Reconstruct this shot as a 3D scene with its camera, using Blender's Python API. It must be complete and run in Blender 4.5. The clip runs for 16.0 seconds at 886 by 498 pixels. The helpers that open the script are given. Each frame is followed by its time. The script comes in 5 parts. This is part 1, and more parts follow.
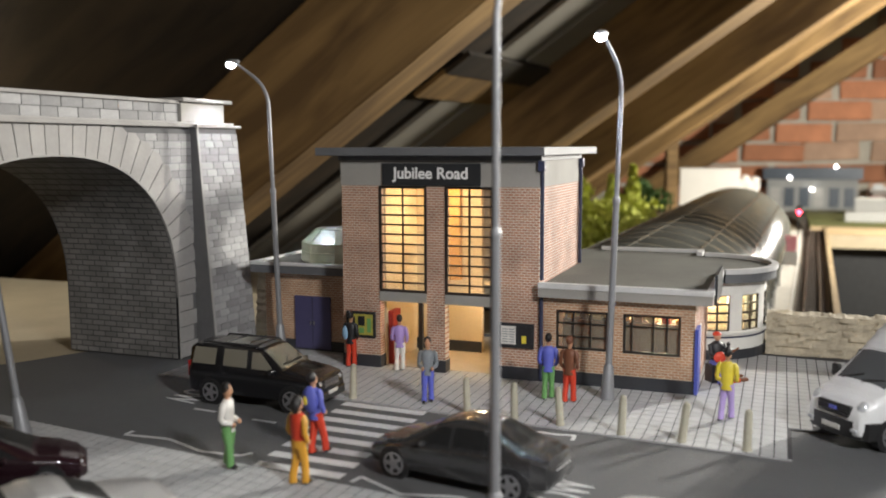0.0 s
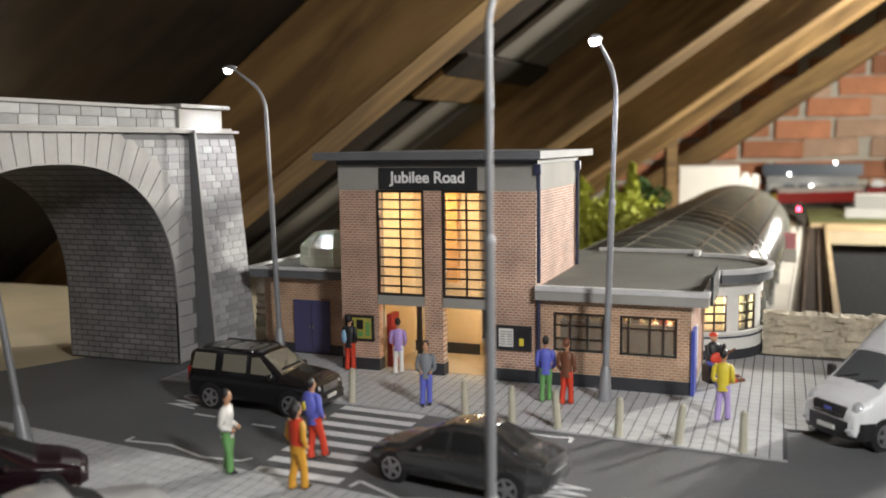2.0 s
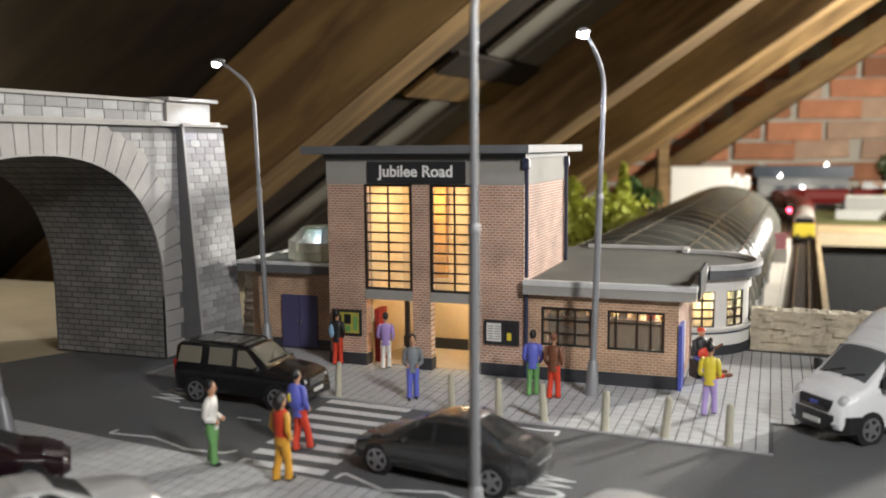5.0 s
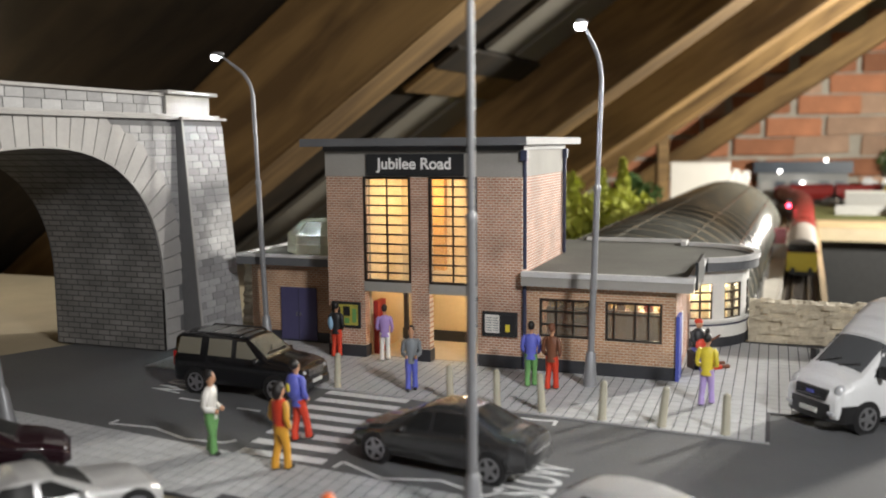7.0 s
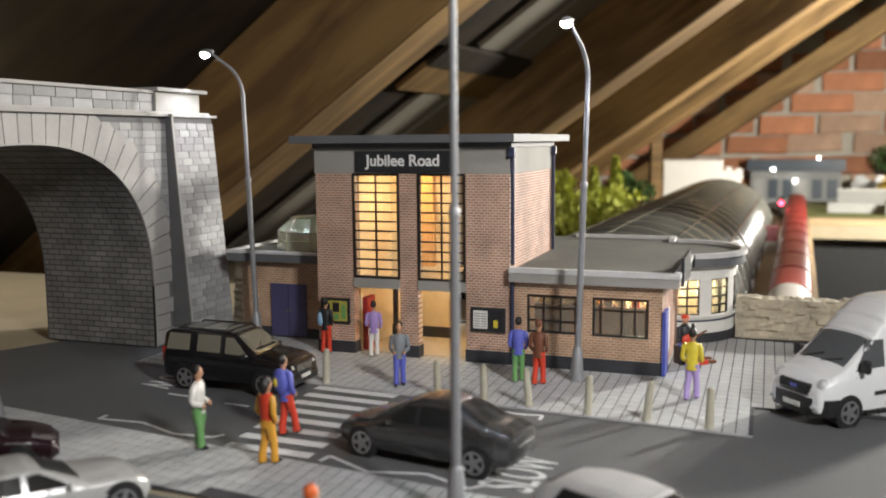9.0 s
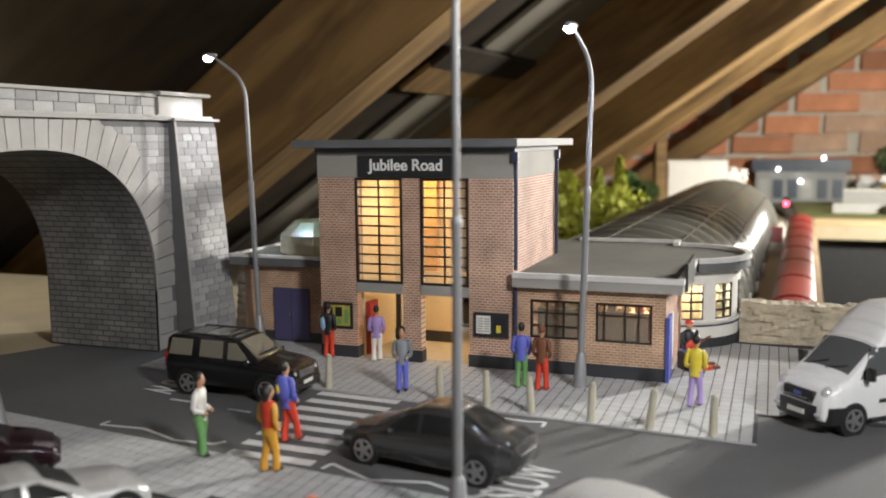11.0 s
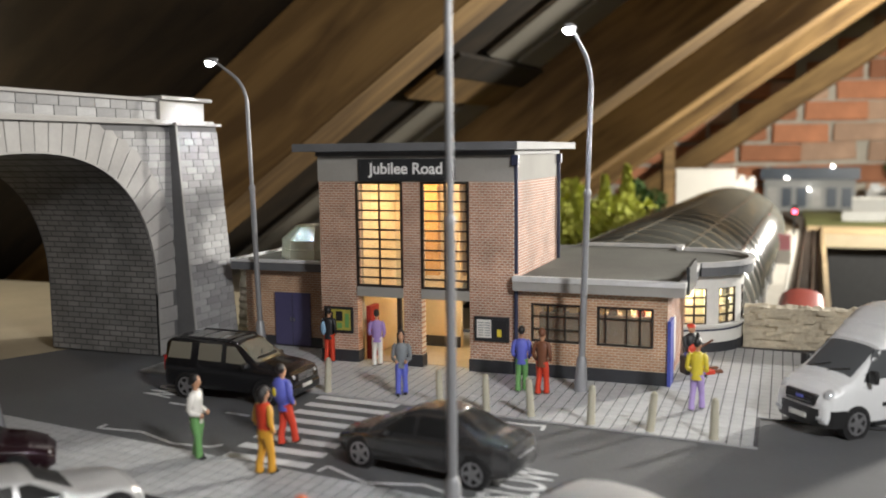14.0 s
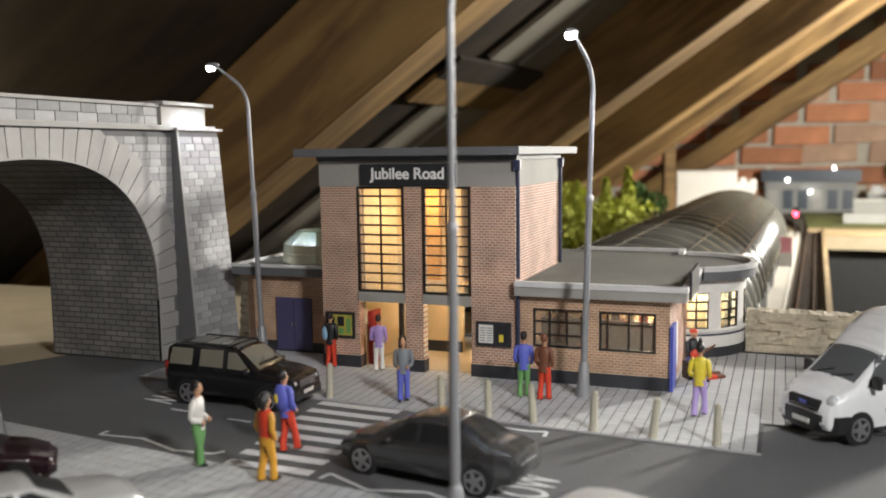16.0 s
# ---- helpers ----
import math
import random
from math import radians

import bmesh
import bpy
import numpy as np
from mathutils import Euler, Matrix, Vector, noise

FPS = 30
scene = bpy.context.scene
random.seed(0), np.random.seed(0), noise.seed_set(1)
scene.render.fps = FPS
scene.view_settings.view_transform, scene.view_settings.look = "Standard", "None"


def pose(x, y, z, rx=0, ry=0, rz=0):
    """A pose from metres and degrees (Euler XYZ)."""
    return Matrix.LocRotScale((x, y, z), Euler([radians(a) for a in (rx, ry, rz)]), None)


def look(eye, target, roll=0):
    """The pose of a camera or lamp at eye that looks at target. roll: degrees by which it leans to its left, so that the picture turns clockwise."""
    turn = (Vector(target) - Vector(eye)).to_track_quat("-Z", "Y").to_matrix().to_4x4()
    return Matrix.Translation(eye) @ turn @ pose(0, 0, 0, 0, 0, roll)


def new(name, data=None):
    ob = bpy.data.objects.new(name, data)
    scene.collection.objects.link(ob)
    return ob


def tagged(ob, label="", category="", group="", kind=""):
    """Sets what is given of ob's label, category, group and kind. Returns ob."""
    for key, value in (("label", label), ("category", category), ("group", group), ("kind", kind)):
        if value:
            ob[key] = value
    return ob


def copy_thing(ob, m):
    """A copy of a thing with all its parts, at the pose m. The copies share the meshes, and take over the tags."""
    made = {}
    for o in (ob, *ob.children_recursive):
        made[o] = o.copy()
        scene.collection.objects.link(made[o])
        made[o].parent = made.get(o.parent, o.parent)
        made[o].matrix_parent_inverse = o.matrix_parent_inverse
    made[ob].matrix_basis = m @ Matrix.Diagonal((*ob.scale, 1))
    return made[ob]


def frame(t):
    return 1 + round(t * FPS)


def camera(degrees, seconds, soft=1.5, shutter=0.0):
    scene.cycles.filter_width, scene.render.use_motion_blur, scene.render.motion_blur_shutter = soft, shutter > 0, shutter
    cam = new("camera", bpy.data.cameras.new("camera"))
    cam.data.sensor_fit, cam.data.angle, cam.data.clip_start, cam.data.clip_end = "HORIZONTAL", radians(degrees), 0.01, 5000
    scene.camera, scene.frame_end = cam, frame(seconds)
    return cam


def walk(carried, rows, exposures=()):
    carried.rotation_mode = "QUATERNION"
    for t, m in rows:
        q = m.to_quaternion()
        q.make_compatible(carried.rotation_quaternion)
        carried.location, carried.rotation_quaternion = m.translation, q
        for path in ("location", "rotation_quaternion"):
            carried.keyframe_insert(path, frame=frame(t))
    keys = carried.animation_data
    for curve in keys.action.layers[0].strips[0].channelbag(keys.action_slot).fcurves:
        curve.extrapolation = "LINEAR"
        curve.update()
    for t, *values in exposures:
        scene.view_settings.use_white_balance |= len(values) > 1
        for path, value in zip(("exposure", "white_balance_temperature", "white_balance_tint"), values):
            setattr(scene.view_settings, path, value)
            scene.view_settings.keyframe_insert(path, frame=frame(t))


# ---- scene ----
# ---- camera ----
cam = camera(52.01, 16.0, soft=1.9)
walk(cam, [
    (0, look((0.13665, -0.37234, 0.10067), (-0.00215, 0.00006, 0.05567), -0.2)),
    (0.5, look((0.13772, -0.37323, 0.10517), (-0.00188, -0.00123, 0.05937), -0.4)),
    (1, look((0.13798, -0.37334, 0.10264), (-0.00202, -0.00114, 0.05804), -0.4)),
    (1.5, look((0.13813, -0.37374, 0.10283), (-0.00147, -0.00174, 0.05743), -0.6)),
    (2, look((0.13884, -0.37364, 0.10307), (-0.00036, -0.00144, 0.05747), -0.7)),
    (2.5, look((0.13823, -0.37334, 0.10156), (0.00003, -0.00074, 0.05656), -0.6)),
    (3, look((0.13922, -0.37464, 0.10037), (0.00222, -0.00144, 0.05497), -0.6)),
    (3.5, look((0.14018, -0.37329, 0.10051), (0.00378, 0.00011, 0.05571), -0.6)),
    (4, look((0.14033, -0.37258, 0.10041), (0.00433, 0.00082, 0.05561), -0.4)),
    (6.5, look((0.14121, -0.37236, 0.09832), (0.00481, 0.00084, 0.05232), -0.5)),
    (7, look((0.14175, -0.37365, 0.09787), (0.00555, -0.00045, 0.05147), -0.5)),
    (7.5, look((0.14360, -0.37430, 0.09773), (0.00780, -0.00090, 0.05113), -0.5)),
    (8, look((0.14537, -0.37420, 0.09593), (0.01017, -0.00080, 0.04913), -0.5)),
    (8.5, look((0.14521, -0.37545, 0.09683), (0.01061, -0.00165, 0.05003), -0.6)),
    (9, look((0.14531, -0.37493, 0.09727), (0.01111, -0.00093, 0.05007), -0.5)),
    (11.5, look((0.14546, -0.37342, 0.09995), (0.00846, -0.00062, 0.05235), -0.5)),
    (12, look((0.14567, -0.37309, 0.09936), (0.00727, -0.00069, 0.05276), -0.5)),
    (12.5, look((0.14803, -0.37161, 0.09853), (0.00843, 0.00059, 0.05293), -0.5)),
    (13, look((0.14675, -0.37131, 0.09890), (0.00715, 0.00069, 0.05270), -0.6)),
    (13.5, look((0.14711, -0.37117, 0.09692), (0.00751, 0.00103, 0.05252), -0.6)),
    (14, look((0.14853, -0.37090, 0.09670), (0.00873, 0.00130, 0.05350), -0.6)),
    (14.5, look((0.14872, -0.37026, 0.09789), (0.00892, 0.00214, 0.05529), -0.7)),
    (15, look((0.14875, -0.37202, 0.09731), (0.00895, 0.00038, 0.05451), -0.6)),
    (15.5, look((0.14799, -0.37150, 0.09711), (0.00839, 0.00090, 0.05471), -0.6)),
    (16, look((0.14794, -0.37025, 0.09785), (0.00774, 0.00195, 0.05565), -0.7)),
], exposures=[(0, 0.0), (16, 0.0)])
cam.data.dof.use_dof = True
cam.data.dof.focus_distance = 0.41
cam.data.dof.aperture_fstop = 14

# ---- world and lamps ----
# All lengths below are in centimetres; part() and thing() turn them into metres.
world = bpy.data.worlds.new("attic_air")
scene.world = world
world.use_nodes = True
world.node_tree.nodes["Background"].inputs[0].default_value = (0.9, 0.85, 0.8, 1)
world.node_tree.nodes["Background"].inputs[1].default_value = 0.02


def lamp(name, kind, x, y, z, watts, color, size=0.0, target=None, cone=150):
    data = bpy.data.lights.new(name, kind)
    data.energy, data.color = watts, color
    if kind == "SPOT":
        data.spot_size, data.spot_blend = radians(cone), 0.6
    if kind == "AREA":
        data.size = size / 100
    else:
        data.shadow_soft_size = size / 100
    ob = new(name, data)
    m = Matrix.Translation((x / 100, y / 100, z / 100))
    if target:
        m = look((x / 100, y / 100, z / 100), [c / 100 for c in target])
    ob.matrix_world = m
    return ob


lamp("work_lamp", "SPOT", 38, -38, 29, 8.2, (1.0, 0.985, 0.96), 3, (16, -4, 2), 78)
lamp("rear_spot_light", "SPOT", 70, 82, 36, 64.0, (1.0, 0.955, 0.87), 4, (4, -14, 0), 66)
lamp("far_layout_light", "POINT", 56, 118, 18, 37.0, (1.0, 0.95, 0.85), 4)
lamp("side_bulb", "POINT", -36, 6, 10, 0.12, (1.0, 0.88, 0.66), 1)

# ---- materials ----


def mat(name, color, rough=0.6, metal=0.0, vary=0.15, scale=6.0, bump=0.15, spots=0.0, rand=0.0, emit=0.0, coat=0.0, fine=40.0):
    """Painted, printed or plain surface: two scales of tint variation and a fine relief; scale is per centimetre."""
    m = bpy.data.materials.new(name)
    m.use_nodes = True
    nt = m.node_tree
    nd, ln = nt.nodes, nt.links
    bs = nd["Principled BSDF"]
    bs.inputs["Roughness"].default_value = rough
    bs.inputs["Metallic"].default_value = metal
    bs.inputs["Coat Weight"].default_value = coat
    tc = nd.new("ShaderNodeTexCoord")
    n1 = nd.new("ShaderNodeTexNoise")
    n1.inputs["Scale"].default_value = scale * 100 / 6
    n1.inputs["Detail"].default_value = 5
    n2 = nd.new("ShaderNodeTexNoise")
    n2.inputs["Scale"].default_value = fine * 100 / 6
    n2.inputs["Detail"].default_value = 3
    ln.new(tc.outputs["Object"], n1.inputs["Vector"])
    ln.new(tc.outputs["Object"], n2.inputs["Vector"])
    add = nd.new("ShaderNodeMath")
    add.operation = "MULTIPLY_ADD"
    add.inputs[1].default_value = 0.4
    ln.new(n2.outputs["Fac"], add.inputs[0])
    ln.new(n1.outputs["Fac"], add.inputs[2])
    mr = nd.new("ShaderNodeMapRange")
    mr.inputs["From Min"].default_value = 0.35
    mr.inputs["From Max"].default_value = 1.05
    mr.inputs["To Min"].default_value = 1 - vary
    mr.inputs["To Max"].default_value = 1 + vary
    ln.new(add.outputs[0], mr.inputs["Value"])
    fac = mr.outputs["Result"]
    if rand:
        oi = nd.new("ShaderNodeObjectInfo")
        r2 = nd.new("ShaderNodeMapRange")
        r2.inputs["To Min"].default_value = 1 - rand
        r2.inputs["To Max"].default_value = 1 + rand
        ln.new(oi.outputs["Random"], r2.inputs["Value"])
        mu = nd.new("ShaderNodeMath")
        mu.operation = "MULTIPLY"
        ln.new(fac, mu.inputs[0])
        ln.new(r2.outputs["Result"], mu.inputs[1])
        fac = mu.outputs[0]
    vm = nd.new("ShaderNodeVectorMath")
    vm.operation = "SCALE"
    vm.inputs[0].default_value = color[:3]
    ln.new(fac, vm.inputs["Scale"])
    ln.new(vm.outputs[0], bs.inputs["Base Color"])
    if bump:
        bp = nd.new("ShaderNodeBump")
        bp.inputs["Strength"].default_value = bump
        bp.inputs["Distance"].default_value = 0.0005
        ln.new(add.outputs[0], bp.inputs["Height"])
        ln.new(bp.outputs[0], bs.inputs["Normal"])
    if emit:
        bs.inputs["Emission Color"].default_value = (*color[:3], 1)
        bs.inputs["Emission Strength"].default_value = emit
    return m


def brick_mat(name, c1, c2, mortar, width, height, gap, plane, rough=0.7, stain=0.25, offset=0.5, bump=0.3):
    """Printed or moulded brick paper: bricks of width x height centimetres, laid in the plane 'xz' or 'yz'."""
    m = bpy.data.materials.new(name)
    m.use_nodes = True
    nt = m.node_tree
    nd, ln = nt.nodes, nt.links
    bs = nd["Principled BSDF"]
    bs.inputs["Roughness"].default_value = rough
    tc = nd.new("ShaderNodeTexCoord")
    sp = nd.new("ShaderNodeSeparateXYZ")
    cb = nd.new("ShaderNodeCombineXYZ")
    ln.new(tc.outputs["Object"], sp.inputs[0])
    ln.new(sp.outputs["X" if plane == "xz" else "Y"], cb.inputs[0])
    ln.new(sp.outputs["Z"], cb.inputs[1])
    br = nd.new("ShaderNodeTexBrick")
    br.offset = offset
    br.inputs["Scale"].default_value = 100.0
    br.inputs["Brick Width"].default_value = width
    br.inputs["Row Height"].default_value = height
    br.inputs["Mortar Size"].default_value = gap
    br.inputs["Mortar Smooth"].default_value = 0.3
    br.inputs["Bias"].default_value = -0.1
    br.inputs["Color1"].default_value = (*c1, 1)
    br.inputs["Color2"].default_value = (*c2, 1)
    br.inputs["Mortar"].default_value = (*mortar, 1)
    ln.new(cb.outputs[0], br.inputs["Vector"])
    n1 = nd.new("ShaderNodeTexNoise")
    n1.inputs["Scale"].default_value = 60
    n1.inputs["Detail"].default_value = 6
    ln.new(tc.outputs["Object"], n1.inputs["Vector"])
    mr = nd.new("ShaderNodeMapRange")
    mr.inputs["From Min"].default_value = 0.3
    mr.inputs["From Max"].default_value = 0.7
    mr.inputs["To Min"].default_value = 1 - stain
    mr.inputs["To Max"].default_value = 1 + stain
    ln.new(n1.outputs["Fac"], mr.inputs["Value"])
    vm = nd.new("ShaderNodeVectorMath")
    vm.operation = "SCALE"
    ln.new(br.outputs["Color"], vm.inputs[0])
    ln.new(mr.outputs["Result"], vm.inputs["Scale"])
    ln.new(vm.outputs[0], bs.inputs["Base Color"])
    bp = nd.new("ShaderNodeBump")
    bp.inputs["Strength"].default_value = bump
    bp.inputs["Distance"].default_value = 0.0003
    bp.invert = True
    ln.new(br.outputs["Fac"], bp.inputs["Height"])
    ln.new(bp.outputs[0], bs.inputs["Normal"])
    return m


def glass_mat(name, tint, rough=0.05, alpha=0.35):
    """Thin moulded clear plastic: partly see-through, glossy."""
    m = bpy.data.materials.new(name)
    m.use_nodes = True
    bs = m.node_tree.nodes["Principled BSDF"]
    bs.inputs["Base Color"].default_value = (*tint, 1)
    bs.inputs["Roughness"].default_value = rough
    bs.inputs["Alpha"].default_value = alpha
    return m


def wood_mat(name, dark, light, axis_scale, rough=0.75):
    m = bpy.data.materials.new(name)
    m.use_nodes = True
    nt = m.node_tree
    nd, ln = nt.nodes, nt.links
    bs = nd["Principled BSDF"]
    bs.inputs["Roughness"].default_value = rough
    tc = nd.new("ShaderNodeTexCoord")
    mp = nd.new("ShaderNodeMapping")
    mp.inputs["Scale"].default_value = axis_scale
    ln.new(tc.outputs["Object"], mp.inputs["Vector"])
    n1 = nd.new("ShaderNodeTexNoise")
    n1.inputs["Scale"].default_value = 6
    n1.inputs["Detail"].default_value = 8
    n1.inputs["Distortion"].default_value = 0.6
    ln.new(mp.outputs[0], n1.inputs["Vector"])
    n2 = nd.new("ShaderNodeTexNoise")
    n2.inputs["Scale"].default_value = 3.5
    n2.inputs["Detail"].default_value = 4
    ln.new(tc.outputs["Object"], n2.inputs["Vector"])
    ad = nd.new("ShaderNodeMath")
    ad.operation = "ADD"
    ln.new(n1.outputs["Fac"], ad.inputs[0])
    ln.new(n2.outputs["Fac"], ad.inputs[1])
    cr = nd.new("ShaderNodeValToRGB")
    cr.color_ramp.elements[0].position = 0.38
    cr.color_ramp.elements[0].color = (*dark, 1)
    cr.color_ramp.elements[1].position = 0.62
    cr.color_ramp.elements[1].color = (*light, 1)
    hf = nd.new("ShaderNodeMath")
    hf.operation = "MULTIPLY"
    hf.inputs[1].default_value = 0.5
    ln.new(ad.outputs[0], hf.inputs[0])
    ln.new(hf.outputs[0], cr.inputs[0])
    ln.new(cr.outputs[0], bs.inputs["Base Color"])
    bp = nd.new("ShaderNodeBump")
    bp.inputs["Strength"].default_value = 0.4
    bp.inputs["Distance"].default_value = 0.002
    ln.new(n1.outputs["Fac"], bp.inputs["Height"])
    ln.new(bp.outputs[0], bs.inputs["Normal"])
    return m


M = {}
M["road"] = mat("printed_tarmac", (0.095, 0.098, 0.102), 0.75, vary=0.18, scale=1.2, fine=60, bump=0.2)
M["slab"] = mat("paving_slab", (0.42, 0.43, 0.44), 0.8, vary=0.12, scale=4, rand=0.07)
M["joint"] = mat("paving_joint", (0.05, 0.05, 0.055), 0.9)
M["line"] = mat("road_paint", (0.62, 0.63, 0.64), 0.7, vary=0.12, scale=8)
M["brick"] = brick_mat("red_brick_paper", (0.42, 0.21, 0.135), (0.31, 0.15, 0.1), (0.58, 0.5, 0.41), 0.25, 0.115, 0.02, "xz")
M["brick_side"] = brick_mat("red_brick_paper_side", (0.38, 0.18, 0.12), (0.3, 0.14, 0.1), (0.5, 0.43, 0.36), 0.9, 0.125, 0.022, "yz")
M["brick_buff"] = brick_mat("buff_brick_paper", (0.46, 0.25, 0.14), (0.36, 0.18, 0.1), (0.56, 0.47, 0.36), 0.27, 0.115, 0.02, "xz")
M["stone"] = mat("grey_stone", (0.31, 0.31, 0.315), 0.85, vary=0.2, scale=5, rand=0.24, bump=0.4)
M["stone_pale"] = mat("pale_dressed_stone", (0.33, 0.322, 0.315), 0.85, vary=0.12, scale=5, rand=0.06)
M["stone_joint"] = mat("stone_mortar", (0.12, 0.12, 0.125), 0.9)
M["barrel"] = brick_mat("tunnel_lining_brick", (0.23, 0.225, 0.22), (0.17, 0.17, 0.165), (0.08, 0.08, 0.08), 0.72, 0.27, 0.035, "xz")
M["concrete"] = mat("painted_concrete", (0.3, 0.29, 0.27), 0.8, vary=0.1, scale=3)
M["slab_grey"] = mat("roof_edge_grey", (0.12, 0.125, 0.135), 0.6, vary=0.15, scale=3)
M["roof_felt"] = mat("roof_felt", (0.1, 0.1, 0.085), 0.9, vary=0.4, scale=1.5, bump=0.4)
M["white_paint"] = mat("white_paint", (0.75, 0.74, 0.7), 0.55, vary=0.06, scale=3)
M["grey_white"] = mat("coping_white", (0.55, 0.55, 0.55), 0.6, vary=0.15, scale=8)
M["plinth"] = mat("black_plinth", (0.03, 0.032, 0.038), 0.6, vary=0.2)
M["frame"] = mat("window_frame_brown", (0.022, 0.016, 0.013), 0.5)
M["door"] = mat("purple_door_paint", (0.07, 0.065, 0.15), 0.5, vary=0.1)
M["blue"] = mat("blue_board", (0.06, 0.08, 0.36), 0.5, vary=0.1)
M["cream"] = mat("cream_interior", (0.62, 0.5, 0.32), 0.8, vary=0.1, scale=2)
M["ochre"] = mat("ochre_interior_wall", (0.55, 0.3, 0.08), 0.8, vary=0.15, scale=2)
M["floor_in"] = mat("hall_floor", (0.42, 0.36, 0.27), 0.7, vary=0.12)
M["pane"] = glass_mat("window_pane", (0.8, 0.75, 0.6), 0.04, 0.12)
M["sign"] = mat("sign_black", (0.02, 0.022, 0.025), 0.45)
M["letter"] = mat("sign_letter", (0.8, 0.8, 0.8), 0.5)
M["pipe"] = mat("drainpipe_blue_black", (0.03, 0.035, 0.07), 0.4)
M["steel"] = mat("lamp_post_grey", (0.27, 0.275, 0.29), 0.45, metal=0.25, vary=0.08)
M["led"] = mat("led_white", (0.92, 0.96, 1.0), 0.3, emit=110, bump=0)
M["bollard"] = mat("bollard_stone", (0.4, 0.38, 0.3), 0.8, vary=0.15)
M["wood"] = wood_mat("rafter_timber", (0.13, 0.075, 0.028), (0.34, 0.21, 0.08), (1.2, 9, 9))
M["sark"] = wood_mat("roof_boarding", (0.018, 0.014, 0.01), (0.06, 0.042, 0.025), (2, 5, 5))
M["felt"] = mat("grey_underlay", (0.27, 0.25, 0.21), 0.7, vary=0.3, scale=0.3)
M["edge_wood"] = wood_mat("baseboard_pine", (0.3, 0.22, 0.12), (0.5, 0.38, 0.22), (3, 3, 20))
M["dark"] = mat("dark_fascia", (0.02, 0.021, 0.022), 0.8, vary=0.3)
M["attic"] = mat("attic_floor", (0.05, 0.04, 0.03), 0.9, vary=0.3, scale=0.3)
M["gbrick"] = mat("orange_house_brick", (0.42, 0.18, 0.095), 0.85, vary=0.35, scale=0.8, rand=0.3, bump=0.6, fine=10)
M["gbrick_pale"] = mat("pale_house_brick", (0.5, 0.33, 0.23), 0.85, vary=0.35, scale=0.8, rand=0.25, bump=0.6, fine=10)
M["gmortar"] = mat("rough_mortar", (0.5, 0.47, 0.4), 0.95, vary=0.25, scale=1)
M["shed"] = mat("grey_translucent_sheet", (0.12, 0.122, 0.108), 0.22, vary=0.3, scale=1, coat=0.5, bump=0.05)
M["rubble"] = mat("carved_rubble_stone", (0.42, 0.37, 0.28), 0.9, vary=0.35, scale=6, bump=1.0)
M["platform"] = mat("platform_top", (0.68, 0.65, 0.58), 0.8, vary=0.12)
M["ballast"] = mat("ballast", (0.14, 0.12, 0.1), 0.95, vary=0.4, scale=8, bump=1)
M["rail"] = mat("rail_steel", (0.3, 0.26, 0.22), 0.35, metal=0.8)
M["sand"] = mat("plaster_ground", (0.42, 0.36, 0.25), 0.9, vary=0.15, scale=1.5)
M["tyre"] = mat("black_rubber", (0.012, 0.012, 0.013), 0.75)
M["rim"] = mat("alloy_rim", (0.5, 0.5, 0.52), 0.3, metal=0.85)
M["black_plastic"] = mat("black_plastic", (0.015, 0.015, 0.016), 0.45)
M["car_glass"] = glass_mat("car_window", (0.02, 0.02, 0.02), 0.12, 0.92)
M["clear_glass"] = glass_mat("clear_car_window", (0.46, 0.43, 0.34), 0.04, 0.48)
M["van_glass"] = glass_mat("van_window", (0.09, 0.095, 0.1), 0.06, 0.9)
M["head_glass"] = mat("headlamp_lens", (0.65, 0.67, 0.7), 0.12, metal=0.4, bump=0)
M["tail"] = mat("red_tail_lamp", (0.4, 0.02, 0.02), 0.2, bump=0)
M["plate"] = mat("number_plate", (0.65, 0.65, 0.62), 0.5)
M["seat"] = mat("cream_seat", (0.5, 0.45, 0.35), 0.7)


def paint(name, c, rough=0.25, metal=0.0, coat=0.6):
    M[name] = mat(name, c, rough, metal, vary=0.06, scale=4, bump=0.05, coat=coat)
    return M[name]


paint("car_black", (0.008, 0.008, 0.01))
paint("car_graphite", (0.075, 0.075, 0.078), 0.24, 0.6)
paint("car_white", (0.72, 0.73, 0.74))
paint("car_silver", (0.62, 0.62, 0.62), 0.32, 0.5)
paint("car_plum", (0.016, 0.006, 0.009), 0.18)
paint("car_grey", (0.42, 0.42, 0.42), 0.5, 0.2, 0.1)
for nm, c in dict(skin=(0.5, 0.27, 0.16), hair=(0.012, 0.01, 0.01), f_white=(0.72, 0.7, 0.66), f_green=(0.14, 0.33, 0.11), f_red=(0.6, 0.05, 0.02),
                  f_blue=(0.11, 0.13, 0.52), f_yellow=(0.68, 0.55, 0.05), f_ochre=(0.6, 0.3, 0.03), f_violet=(0.36, 0.25, 0.55), f_lilac=(0.4, 0.3, 0.6),
                  f_grey=(0.2, 0.22, 0.24), f_brown=(0.16, 0.06, 0.03), f_black=(0.015, 0.015, 0.018), f_sky=(0.25, 0.42, 0.6), f_orange=(0.65, 0.12, 0.02)).items():
    M[nm] = mat("enamel_" + nm, c, 0.5, vary=0.1, scale=12, bump=0.1)

# ---- mesh helpers ----


